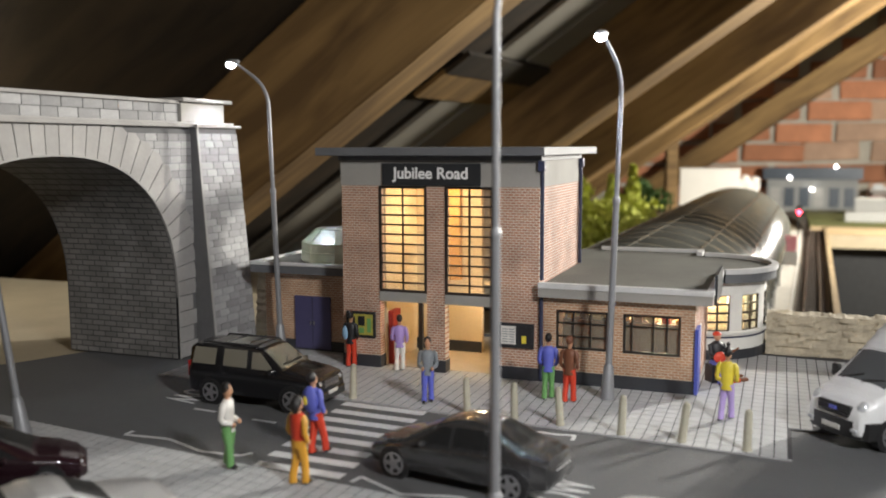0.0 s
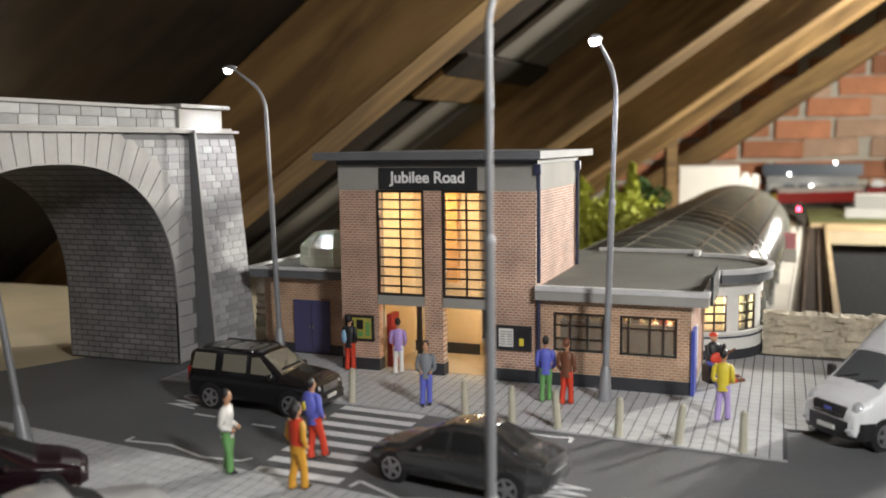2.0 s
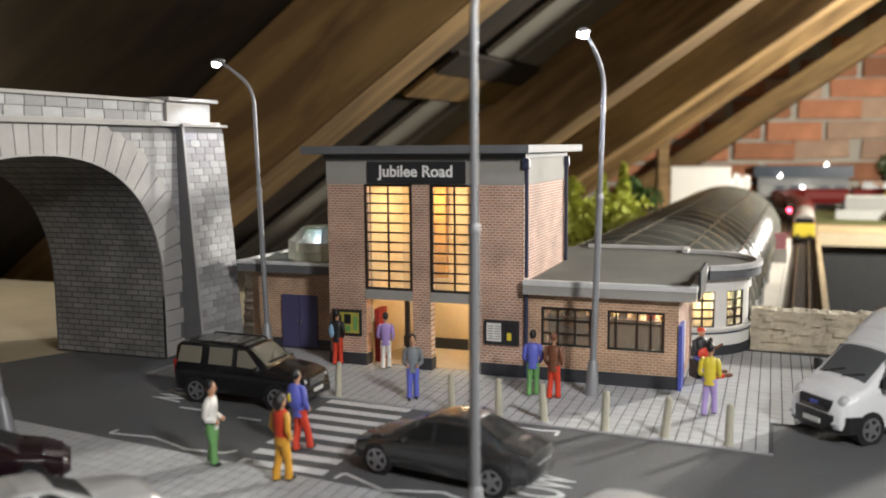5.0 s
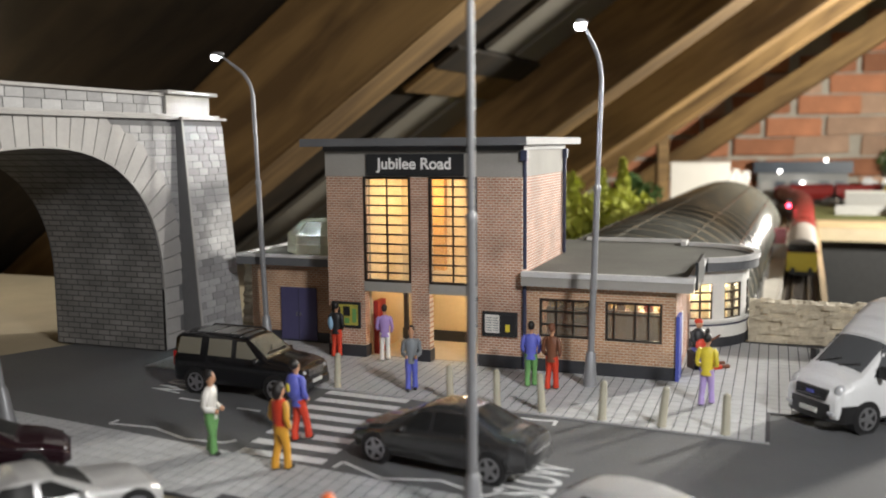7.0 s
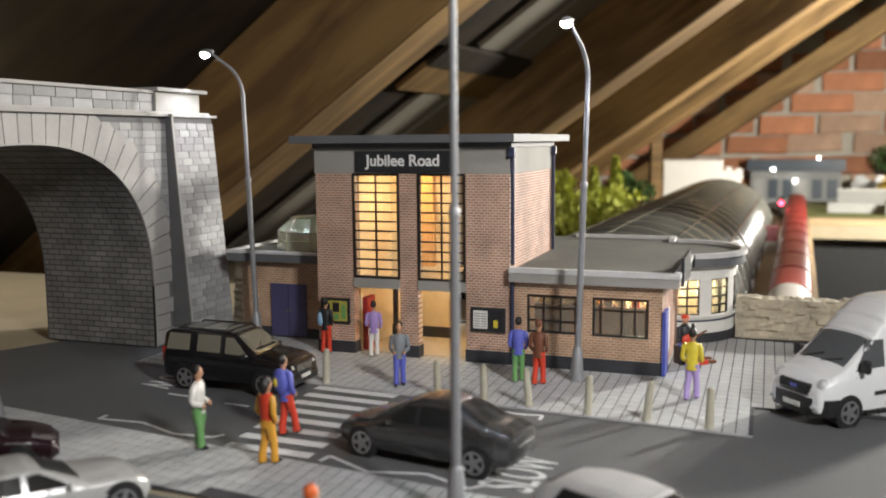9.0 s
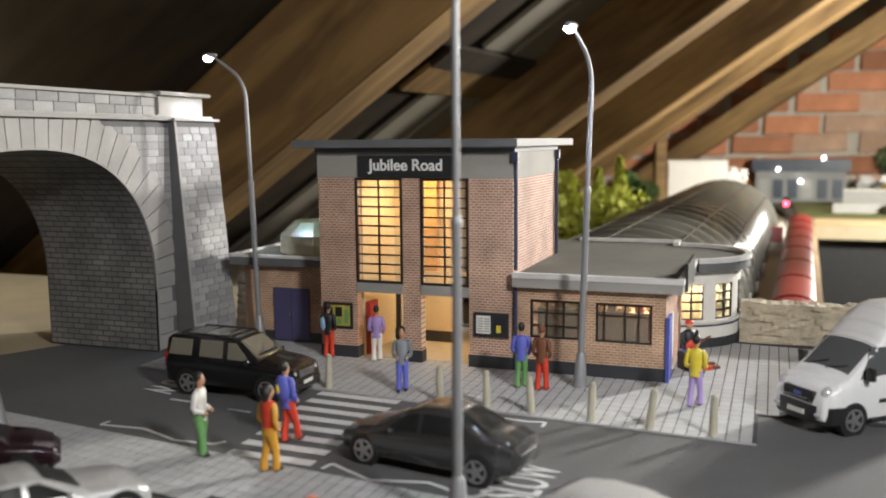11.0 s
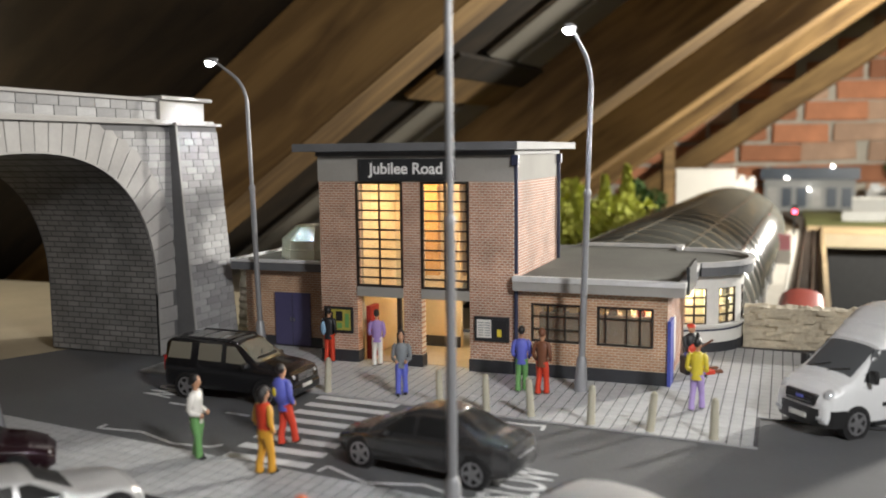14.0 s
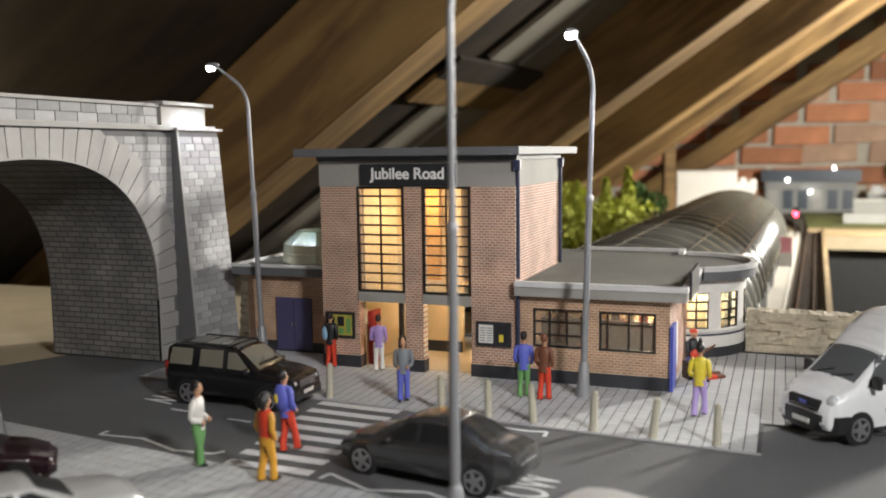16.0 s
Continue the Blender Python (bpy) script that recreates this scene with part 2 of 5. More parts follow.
def finish(name, bm, mats, smooth=None):
    bmesh.ops.scale(bm, vec=(0.01, 0.01, 0.01), verts=bm.verts)
    bmesh.ops.recalc_face_normals(bm, faces=bm.faces)
    me = bpy.data.meshes.new(name)
    bm.to_mesh(me)
    bm.free()
    for m in mats if isinstance(mats, (list, tuple)) else [mats]:
        me.materials.append(m)
    if smooth is not None:
        me.shade_smooth()
        me.set_sharp_from_angle(angle=radians(smooth))
    return me


def part(name, bm, material, parent, label="", at=(0, 0, 0), smooth=None):
    """Links a bmesh, drawn in centimetres, as one mesh object under a thing or a part."""
    ob = new(name, finish(name, bm, material, smooth))
    ob.parent = parent
    ob.location = [c / 100 for c in at]
    return tagged(ob, label)


def thing(name, x, y, z, rz, label, category, group="", kind=""):
    ob = new(name)
    ob.empty_display_size = 0.01
    ob.matrix_world = pose(x / 100, y / 100, z / 100, 0, 0, rz)
    return tagged(ob, label, category, group, kind)


def solid(name, bm, material, label, category, group="", kind="", at=(0, 0, 0), rz=0, smooth=None):
    """A thing or piece of the setting that is one mesh."""
    ob = new(name, finish(name, bm, material, smooth))
    ob.matrix_world = pose(at[0] / 100, at[1] / 100, at[2] / 100, 0, 0, rz)
    return tagged(ob, label, category, group, kind)


def box(x0, x1, y0, y1, z0, z1, bm=None, bevel=0.0, mi=0):
    out = bm or bmesh.new()
    vs = [out.verts.new((x, y, z)) for x in (x0, x1) for y in (y0, y1) for z in (z0, z1)]
    fs = [out.faces.new([vs[i] for i in q]) for q in ((0, 1, 3, 2), (4, 6, 7, 5), (0, 4, 5, 1), (2, 3, 7, 6), (0, 2, 6, 4), (1, 5, 7, 3))]
    for f in fs:
        f.material_index = mi
    if bevel:
        bmesh.ops.bevel(out, geom=list({e for f in fs for e in f.edges}), offset=bevel, segments=2, affect="EDGES", profile=0.5)
    return out


def loft(rings, bm=None, cap=True, closed=True, mi=0):
    """Skin over rings of points, all with the same count."""
    out = bm or bmesh.new()
    vv = [[out.verts.new(p) for p in r] for r in rings]
    n = len(rings[0])
    for a, b in zip(vv, vv[1:]):
        for i in range(n if closed else n - 1):
            f = out.faces.new((a[i], a[(i + 1) % n], b[(i + 1) % n], b[i]))
            f.material_index = mi
    if cap and closed:
        for r in (vv[0], vv[-1]):
            f = out.faces.new(r)
            f.material_index = mi
    return out


def rod(points, radii, n=12, bm=None, mi=0, cap=True):
    """A round bar through points with a radius at each."""
    pts = [Vector(p) for p in points]
    rings = []
    for i, p in enumerate(pts):
        d = (pts[min(i + 1, len(pts) - 1)] - pts[max(i - 1, 0)]).normalized()
        a = d.cross(Vector((0, 1, 0)) if abs(d.y) < 0.9 else Vector((1, 0, 0))).normalized()
        b = d.cross(a)
        r = radii[i] if isinstance(radii, (list, tuple)) else radii
        rings.append([p + r * (math.cos(t) * a + math.sin(t) * b) for t in [2 * math.pi * k / n for k in range(n)]])
    return loft(rings, bm, cap, True, mi)


def ball(c, r, bm=None, mi=0, sz=(1, 1, 1), u=10, v=7):
    out = bm or bmesh.new()
    res = bmesh.ops.create_uvsphere(out, u_segments=u, v_segments=v, radius=1.0)
    for vert in res["verts"]:
        vert.co = Vector((c[0] + vert.co.x * r * sz[0], c[1] + vert.co.y * r * sz[1], c[2] + vert.co.z * r * sz[2]))
        for f in vert.link_faces:
            f.material_index = mi
    return out


def prism(outline, z0, z1, bm=None, mi=0):
    """Upright prism over a plan outline."""
    return loft([[(x, y, z0) for x, y in outline], [(x, y, z1) for x, y in outline]], bm, True, True, mi)

# ---- ground, road, pavements ----


def kerb_y(x):
    return -5.57 - 0.09 * x


def near_y(x):
    return -13.4 - 0.13 * x


g = solid("attic_floor", box(-160, 260, -160, 300, -91, -90), M["attic"], "dark boarded attic floor under the layout", "floor", kind="structure")
bm = prism([(-45, -40), (45, -40), (45, 9.9), (13.4, 9.9), (13.4, 17), (-45, 17)], -0.7, -0.1)
solid("ground_board", bm, M["sand"], "sandy plastered baseboard carrying the street", "ground", kind="structure")
bm = prism([(-40, near_y(-40)), (24, near_y(24)), (44, -16), (44, -3.3), (14.2, -3.5), (14.2, kerb_y(14.2)), (-12.1, kerb_y(-12.1)), (-12.1, 3.0), (-17.5, 1.5), (-18.4, -1.5), (-20, -4.8), (-24, -10), (-40, -12.2)], -0.099, -0.05)
road = solid("road", bm, M["road"], "dark grey printed tarmac street with white markings", "road", kind="structure")


def flat(pts, z, bm=None):
    out = bm or bmesh.new()
    loft([[(x, y, z) for x, y in pts], [(x, y, z + 0.006) for x, y in pts]], out)
    return out


def stripe(x0, y0, x1, y1, w):
    d = Vector((x1 - x0, y1 - y0))
    n = Vector((-d.y, d.x)).normalized() * w / 2
    return [(x0 - n.x, y0 - n.y), (x1 - n.x, y1 - n.y), (x1 + n.x, y1 + n.y), (x0 + n.x, y0 + n.y)]


def road_mark(name, pts):
    return part(name, flat(pts, -0.049), M["line"], road)


for i in range(8):
    f = i / 7
    yl, yr = -5.75 - 7.1 * f, -5.98 - 7.0 * f
    road_mark("zebra_stripe", stripe(-2.3 + 0.45 * f, yl, 1.25 + 0.05 * f, yr, 0.47))


def zigzag(pts, w=0.14):
    bm = bmesh.new()
    for i, ((x0, y0), (x1, y1)) in enumerate(zip(pts, pts[1:])):
        flat(stripe(x0, y0, x1, y1, w), -0.049 + 0.0003 * i, bm)
    return part("zigzag_line", bm, M["line"], road)


zigzag([(1.75, -13.3), (1.85, -12.8), (3.54, -13.7), (5.25, -13.3), (6.82, -14.0), (7.15, -13.6)])
zigzag([(-7.81, -11.46), (-7.83, -11.9), (-6.02, -11.79), (-4.23, -12.5), (-2.74, -12.41), (-2.5, -12.05)])
zigzag([(2.2, -6.35), (3.2, -7.0), (4.6, -6.5), (6.58, -6.73), (7.18, -6.62), (7.2, -7.16)])
for a in ((-7.45, -8.36, -6.4, -8.46), (-4.55, -8.8, -3.5, -8.9), (3.1, -9.6, 4.1, -9.7), (6.2, -9.9, 7.2, -10.0)):
    road_mark("centre_dash", stripe(*a, 0.16))

# ---- attic shell ----
TURN = -6.82
PITCH = 33.7
# slope frame: local x up the slope, y along the ridge, z out of the roof; z = 0 under the rafters
slope_m = pose(0, 2.3825, 0.0843, 0, 0, TURN) @ pose(0, 0, 0, 0, -PITCH, 0)
ceil_ob = solid("ceiling", box(-90, 240, -440, 8, 10, 12), M["sark"], "sloping attic roof lined with dark boards and felt", "ceiling", kind="structure")
ceil_ob.matrix_world = slope_m


def rafter(y, w=5.5, z0=0.0, z1=9.8):
    r = solid("rafter", box(-90, 240, y - w / 2, y + w / 2, z0, z1, bevel=0.35), M["wood"], "rough brown timber rafter on the sloping roof", "rafter", "roof rafters")
    r.matrix_world = slope_m
    return r


rafter(-29, 6, -2.5, 3.0)
rafter(-85.5)
rafter(-108.5)
rafter(-151, 7.5)
for y in (-208, -262, -317, -372):
    rafter(y)
for x0, x1, y0, y1, m, zt in ((-45, 0.2, -171.5, -163.6, "felt", 9.7), (-45, 0.2, -162.6, -155, "felt", 9.6), (0.2, 4.9, -180, -154.8, "wood", 9.1), (4.9, 8.5, -180, -154.8, "sark", 8.9), (8.5, 70, -171.5, -163.6, "felt", 9.7), (8.5, 70, -162.6, -155, "felt", 9.6)):
    part("roof_batten", box(x0, x1, y0, y1, zt - 0.6, zt), M[m], ceil_ob)
wall_m = pose(0.27, 2.265, 0, 0, 0, 12)
room_m = pose(0, 2.46, 0, 0, 0, TURN)
gw = solid("wall_gable", box(-160, 260, 0.8, 12, -90, 200), M["gmortar"], "rough brick gable wall with thick pale mortar", "wall", kind="structure")
gw.matrix_world = wall_m
for nm, b in dict(wall_side=(250, 262, -440, 0, -90, 200), wall_back=(-160, 250, -440, -428, -90, 200), wall_eaves=(-172, -160, -440, 0, -90, 40)).items():
    w = solid(nm, box(*b), M["attic"], "dark plain attic wall", "wall", kind="structure")
    w.matrix_world = room_m
w = solid("ceiling_far_slope", box(0, 200, -440, 8, 10, 12), M["sark"], "opposite dark slope of the attic roof", "ceiling", kind="structure")
w.matrix_world = slope_m @ pose(2.3, 0, 0, 0, 0, 0) @ pose(0, 0, 0, 0, 2 * PITCH, 0)

# ---- viaduct over the street ----
AX = -13.0  # plane of the arched face
via = thing("viaduct", AX, 0, 0, 0, "grey stone railway viaduct with a tall arch over the street", "viaduct")
AR, AC, AS = 7.45, -9.25, 3.0  # arch half width, centre y, springing height
AH, AN = 6.72, 2.35  # rise and squareness of the arch curve
VD = 6.5  # depth of the viaduct
y_in = AC + AR


def arch_at(a, out=0.0):
    """Point of the arch curve at an angle, moved outwards along its normal."""
    c, q = math.cos(a), math.sin(a)
    y = math.copysign(abs(c) ** (2 / AN), c) * AR
    z = abs(q) ** (2 / AN) * AH
    ny = math.copysign(abs(y / AR) ** (AN - 1) / AR, y)
    nz = (z / AH) ** (AN - 1) / AH
    k = out / math.hypot(ny, nz)
    return AC + y + ny * k, AS + z + nz * k


def arch_pts(inset=0.0, n=36):
    return [arch_at(math.pi * k / n, -inset) for k in range(n + 1)]


def arch_wall(x0, x1, ymin, ymax, ztop):
    """Wall with an arched opening, as a strip from the arch line out to the edges."""
    inner = [(AC + AR, 0.0)] + arch_pts() + [(AC - AR, 0.0)]
    outer = []
    for y, z in inner:
        if z < AS + 0.01:
            outer.append((ymax if y > AC else ymin, z))
        else:
            dy, dz = y - AC, z - AS
            s = min((ztop - AS) / dz if dz > 1e-6 else 1e9, ((ymax if dy > 0 else ymin) - AC) / dy if abs(dy) > 1e-6 else 1e9)
            outer.append((AC + dy * s, AS + dz * s))
    bm = bmesh.new()
    vi = [[bm.verts.new((x, y, z)) for y, z in inner] for x in (x0, x1)]
    vo = [[bm.verts.new((x, y, z)) for y, z in outer] for x in (x0, x1)]
    for k in range(len(inner) - 1):
        for s in (0, 1):
            bm.faces.new((vi[s][k], vi[s][k + 1], vo[s][k + 1], vo[s][k]))
        bm.faces.new((vi[0][k], vi[0][k + 1], vi[1][k + 1], vi[1][k]))
        bm.faces.new((vo[0][k], vo[0][k + 1], vo[1][k + 1], vo[1][k]))
    # corner fillers where the strip skips the square corners of the wall
    for k in range(len(inner) - 1):
        (ya, za), (yb, zb) = outer[k], outer[k + 1]
        if abs(ya - yb) > 0.01 and abs(za - zb) > 0.01:
            yc = ymax if max(ya, yb) > ymax - 0.01 else ymin
            loft([[(x, ya, za), (x, yb, zb), (x, yc, ztop)] for x in (x0, x1)], bm)
    return bm


part("arch_wall", arch_wall(-VD, 0, -22, 1.2, 10.98), M["stone_joint"], via)
part("abutment", box(-VD, 0, 1.2, 3.0, 0, 10.98), M["stone_joint"], via)
bm = bmesh.new()
lin = [(AC + AR - 0.02, 0.0)] + arch_pts(0.02) + [(AC - AR + 0.02, 0.0)]
loft([[(x, y, z) for y, z in lin] for x in (-VD + 0.1, -0.05)], bm, False, False)
part("tunnel_lining", bm, M["barrel"], via, "dark brick lining of the tunnel")
# ring of voussoirs with stepped outer ends
nv = 33
py0, py1 = -0.35, 3.25


def arch_angle(f):
    """Angle on the curve at a fraction of its length, so that the stones are alike."""
    return float(np.interp(f * ARC_LEN[-1], ARC_LEN, ARC_A))


ARC_A = [math.pi * k / 400 for k in range(401)]
ARC_P = [arch_at(a) for a in ARC_A]
ARC_LEN = [0.0]
for p, q in zip(ARC_P, ARC_P[1:]):
    ARC_LEN.append(ARC_LEN[-1] + math.dist(p, q))
for k in range(nv):
    a0, a1 = arch_angle((k + 0.035) / nv), arch_angle((k + 0.965) / nv)
    am = (a0 + a1) / 2
    d = 1.35 + 0.45 * abs(math.sin(2 * am))
    q = [arch_at(a0), arch_at(a0, d), arch_at(am, d + 0.16), arch_at(a1, d), arch_at(a1)]
    q = [(min(y, py0 - 0.02), min(z, 10.96)) for y, z in q]
    part("voussoir", loft([[(x, y, z) for y, z in q] for x in (-0.02, 0.06)]), M["stone_pale"], via)
for k in range(4):
    z0 = AS * k / 4
    part("voussoir", box(-0.02, 0.06, y_in, py0 - (0.3 if k % 2 else 0.02), z0 + 0.025, AS * (k + 1) / 4 - 0.025), M["stone_pale"], via)
part("arch_moulding", loft([[(-0.05, y, z) for y, z in [(y_in, 0.0)] + arch_pts()], [(0.09, y, z) for y, z in [(y_in, 0.0)] + arch_pts()], [(0.09, y + 0.0, z) for y, z in [(y_in + 0.09, 0.0)] + arch_pts(-0.09)], [(0.0, y, z) for y, z in [(y_in + 0.09, 0.0)] + arch_pts(-0.09)]], None, False, False), M["stone_pale"], via)
# cornice and parapet
part("cornice", box(-VD - 0.2, 0.3, -22, 3.25, 11.0, 11.14, bevel=0.03), M["stone_pale"], via)
part("cornice", box(-VD - 0.1, 0.18, -22, 3.15, 11.14, 11.26, bevel=0.02), M["stone_pale"], via)
part("cornice", box(0.3, 0.5, py0 - 0.12, 3.3, 11.0, 11.13), M["stone_pale"], via)
part("parapet", box(-VD + 0.5, -0.3, -22, -0.85, 11.26, 12.1), M["stone_joint"], via)
part("parapet_pier", box(-2.6, -0.1, -0.85, 2.7, 11.26, 12.2, bevel=0.03), M["concrete"], via)
part("parapet_coping", box(-VD + 0.3, -0.1, -22, -0.95, 12.1, 12.26, bevel=0.04), M["stone_pale"], via)
part("parapet_coping", box(-2.9, 0.15, -1.0, 3.1, 12.2, 12.4, bevel=0.05), M["stone_pale"], via)
# battered buttress at the end of the arch
part("buttress", loft([[(0, py0, 0), (1.1, py0, 0), (1.1, py1, 0), (0, py1, 0)], [(0, py0, 11), (0.32, py0, 11), (0.32, py1 - 0.2, 11), (0, py1 - 0.2, 11)]]), M["stone_joint"], via)

# ---- station building ----
st = thing("station_building", 0, 0, 0, 0, "brick art deco railway station with lit windows and flat roofs", "station")
M["poster_yellow"] = mat("poster_yellow", (0.4, 0.36, 0.07), 0.5, vary=0.4, scale=14)
M["kiosk_red"] = mat("kiosk_red", (0.3, 0.02, 0.015), 0.6)
TX0, TX1, TY1, TZ = -5.13, 4.14, 7.9, 8.32


def wall_xz(name, x0, x1, z0, z1, y0, y1, m):
    return part(name, box(x0, x1, y0, y1, z0, z1), m, st)


wall_xz("front_pier", TX0, -3.28, 0.55, TZ, 0, 0.5, M["brick"])
wall_xz("front_pier", -0.98, -0.12, 0.55, TZ, 0.0, 0.5, M["brick"])
wall_xz("front_pier", 2.14, TX1, 0.55, TZ, 0, 0.5, M["brick"])
for a, b in ((TX0, -3.28), (-0.98, -0.12), (2.14, TX1)):
    part("plinth", box(a - 0.03, b + 0.03, -0.04, 0.54, 0, 0.55), M["plinth"], st)
part("lintel", box(-3.28, -0.98, -0.06, 0.45, 3.1, 3.54), M["concrete"], st)
part("lintel", box(-0.12, 2.14, -0.06, 0.45, 3.1, 3.54), M["concrete"], st)
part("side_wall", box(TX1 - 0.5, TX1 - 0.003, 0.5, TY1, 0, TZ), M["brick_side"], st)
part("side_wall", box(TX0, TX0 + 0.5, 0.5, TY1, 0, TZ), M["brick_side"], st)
part("back_wall", box(TX0 + 0.5, TX1 - 0.5, TY1 - 0.5, TY1, 3.2, TZ), M["cream"], st)
part("concrete_band", box(TX0 - 0.03, TX1 + 0.03, -0.03, TY1 + 0.03, TZ, 9.45), M["concrete"], st)
part("soffit", box(TX0 - 0.1, TX1 + 0.1, -0.1, TY1 + 0.1, 9.45, 9.66), M["slab_grey"], st)
part("roof_slab", box(-6.1, 4.5, -0.7, 10.5, 9.66, 10.02, bevel=0.03), M["slab_grey"], st)


def glazing(name, x0, x1, z0, z1, y, cols, rows, bar, parent=st, lit=None):
    w = part(name, bmesh.new(), M["frame"], parent)
    t = bar * 1.6
    for b in ((x0, x1, z0, z0 + t), (x0, x1, z1 - t, z1), (x0, x0 + t, z0 + t, z1 - t), (x1 - t, x1, z0 + t, z1 - t)):
        part("frame", box(b[0], b[1], y - 0.05, y + 0.08, b[2], b[3]), M["frame"], w)
    xs = [x0 + (x1 - x0) * k / cols for k in range(1, cols)] if isinstance(cols, int) else cols
    zs = [z0 + (z1 - z0) * k / rows for k in range(1, rows)] if isinstance(rows, int) else rows
    for x in xs:
        part("mullion", box(x - bar / 2, x + bar / 2, y - 0.03, y + 0.05, z0 + t, z1 - t), M["frame"], w)
    for z in zs:
        part("glazing_bar", box(x0 + t, x1 - t, y - 0.028, y + 0.045, z - bar / 2, z + bar / 2), M["frame"], w)
    p = part("pane", box(x0 + t, x1 - t, y + 0.052, y + 0.06, z0 + t, z1 - t), M["pane"], w)
    p.visible_shadow = False
    return w


glazing("tall_window", -3.28, -0.98, 3.54, TZ, 0.02, 2, 11, 0.07)
glazing("tall_window", -0.12, 2.14, 3.54, TZ, 0.02, 2, 11, 0.07)
# hall inside
part("hall_floor", box(TX0 + 0.5, TX1 - 0.5, 0.5, TY1 - 0.02, 0.0, 0.02), M["floor_in"], st)
part("inner_wall", box(TX0 + 0.5, -3.2, 0.55, TY1 - 0.5, 0.02, TZ), M["cream"], st)
part("inner_wall", box(2.3, TX1 - 0.5, 0.55, TY1 - 0.5, 0.02, TZ), M["cream"], st)
part("rear_screen", box(-3.2, 0.2, 4.3, 4.6, 0.02, TZ), M["cream"], st)
part("skirting", box(-3.2, 0.2, 4.22, 4.3, 0.02, 0.55), M["plinth"], st)
part("hall_column", box(1.55, 2.3, 4.0, 4.7, 0.02, TZ), M["ochre"], st)
part("column_base", box(1.5, 2.3, 3.95, 4.75, 0.02, 0.45), M["plinth"], st)
part("hall_pier", box(-1.85, -0.8, 3.9, 4.28, 3.6, TZ - 0.07), M["ochre"], st)
part("landing", box(-3.19, 2.29, 4.7, TY1 - 0.51, 3.3, 3.5), M["cream"], st)
part("hall_ceiling", box(TX0 + 0.5, TX1 - 0.5, 0.5, TY1, TZ - 0.06, TZ), M["cream"], st)
part("red_kiosk", box(-3.18, -2.95, 0.7, 1.6, 0.02, 2.5), M["kiosk_red"], st)
part("hall_post", box(-2.45, -2.25, 2.6, 2.8, 0.02, 3.0), M["plinth"], st)
# name board
part("name_board", box(-3.05, 1.55, -0.13, -0.03, 8.36, 9.32), M["sign"], st, "black name board with white letters")


def letters(text, size, x, y, z, m, parent, label, rot=(90, 0, 0), bold=0.0):
    cu = bpy.data.curves.new("lettering", "FONT")
    cu.body, cu.size, cu.extrude, cu.offset = text, size / 100, 0.0001, bold / 100
    cu.align_x, cu.align_y = "CENTER", "CENTER"
    tmp = new("lettering_curve", cu)
    me = bpy.data.meshes.new_from_object(tmp.evaluated_get(bpy.context.evaluated_depsgraph_get()))
    bpy.data.objects.remove(tmp)
    me.materials.clear()
    me.materials.append(m)
    ob = new("lettering", me)
    ob.parent = parent
    ob.matrix_basis = pose(x / 100, y / 100, z / 100, *rot)
    return tagged(ob, label)


letters("Jubilee Road", 0.7, -0.75, -0.145, 8.87, M["letter"], st, "white lettering", bold=0.016)
# left wing
LY = 2.1
part("wing_wall", box(-10.55, TX0, LY, LY + 0.5, 0.5, 3.85), M["brick_buff"], st)
part("plinth", box(-10.57, TX0, LY - 0.04, LY + 0.5, 0, 0.5), M["plinth"], st)
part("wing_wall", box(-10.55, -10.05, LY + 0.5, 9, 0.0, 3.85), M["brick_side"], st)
part("roof_fascia", box(-11.1, TX0, LY - 0.5, 9.4, 3.85, 4.24), M["slab_grey"], st)
part("roof_edge", box(-11.15, TX0, LY - 0.55, LY - 0.3, 4.24, 4.4, bevel=0.03), M["grey_white"], st)
part("roof_edge", box(-11.15, -10.9, LY - 0.3, 9.4, 4.24, 4.4, bevel=0.03), M["grey_white"], st)
part("roof_deck", box(-10.9, TX0, LY - 0.3, 9.4, 4.24, 4.28), M["roof_felt"], st)
dr = part("double_door", box(-8.85, -6.88, LY - 0.09, LY + 0.02, 0.1, 2.72), M["door"], st, "closed purple double door")
part("door_gap", box(-7.88, -7.85, LY - 0.1, LY - 0.085, 0.12, 2.68), M["plinth"], dr)
for x in (-7.96, -7.77):
    part("door_handle", box(x - 0.025, x + 0.025, LY - 0.14, LY - 0.09, 1.3, 1.48), M["rim"], dr)
# right wing
WY, WX = 0.0, 10.6
fr = [(TX1, 4.9), (7.1, 7.72), (10.05, WX)]
for a, b in fr:
    part("wing_wall", box(a, b, WY, WY + 0.4, 0.55, 3.75), M["brick_buff"], st)
for a, b in ((4.9, 7.1), (7.72, 10.05)):
    part("wing_wall", box(a, b, WY + 0.003, WY + 0.4, 0.55, 1.5), M["brick_buff"], st)
    part("wing_wall", box(a, b, WY + 0.003, WY + 0.4, 3.17, 3.75), M["brick_buff"], st)
part("plinth", box(TX1 + 0.04, WX + 0.03, WY - 0.04, WY + 0.4, 0, 0.55), M["plinth"], st)
glazing("shop_window", 4.9, 7.1, 1.5, 3.17, WY + 0.06, 3, [2.05, 2.62], 0.06)
glazing("shop_window", 7.72, 10.05, 1.5, 3.17, WY + 0.06, [8.08, 8.95, 9.5], [2.65], 0.06)
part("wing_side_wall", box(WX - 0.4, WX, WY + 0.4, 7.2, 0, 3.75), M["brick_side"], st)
part("shop_floor", box(TX1, WX - 0.4, 0.4, 14, 0.0, 0.02), M["floor_in"], st)
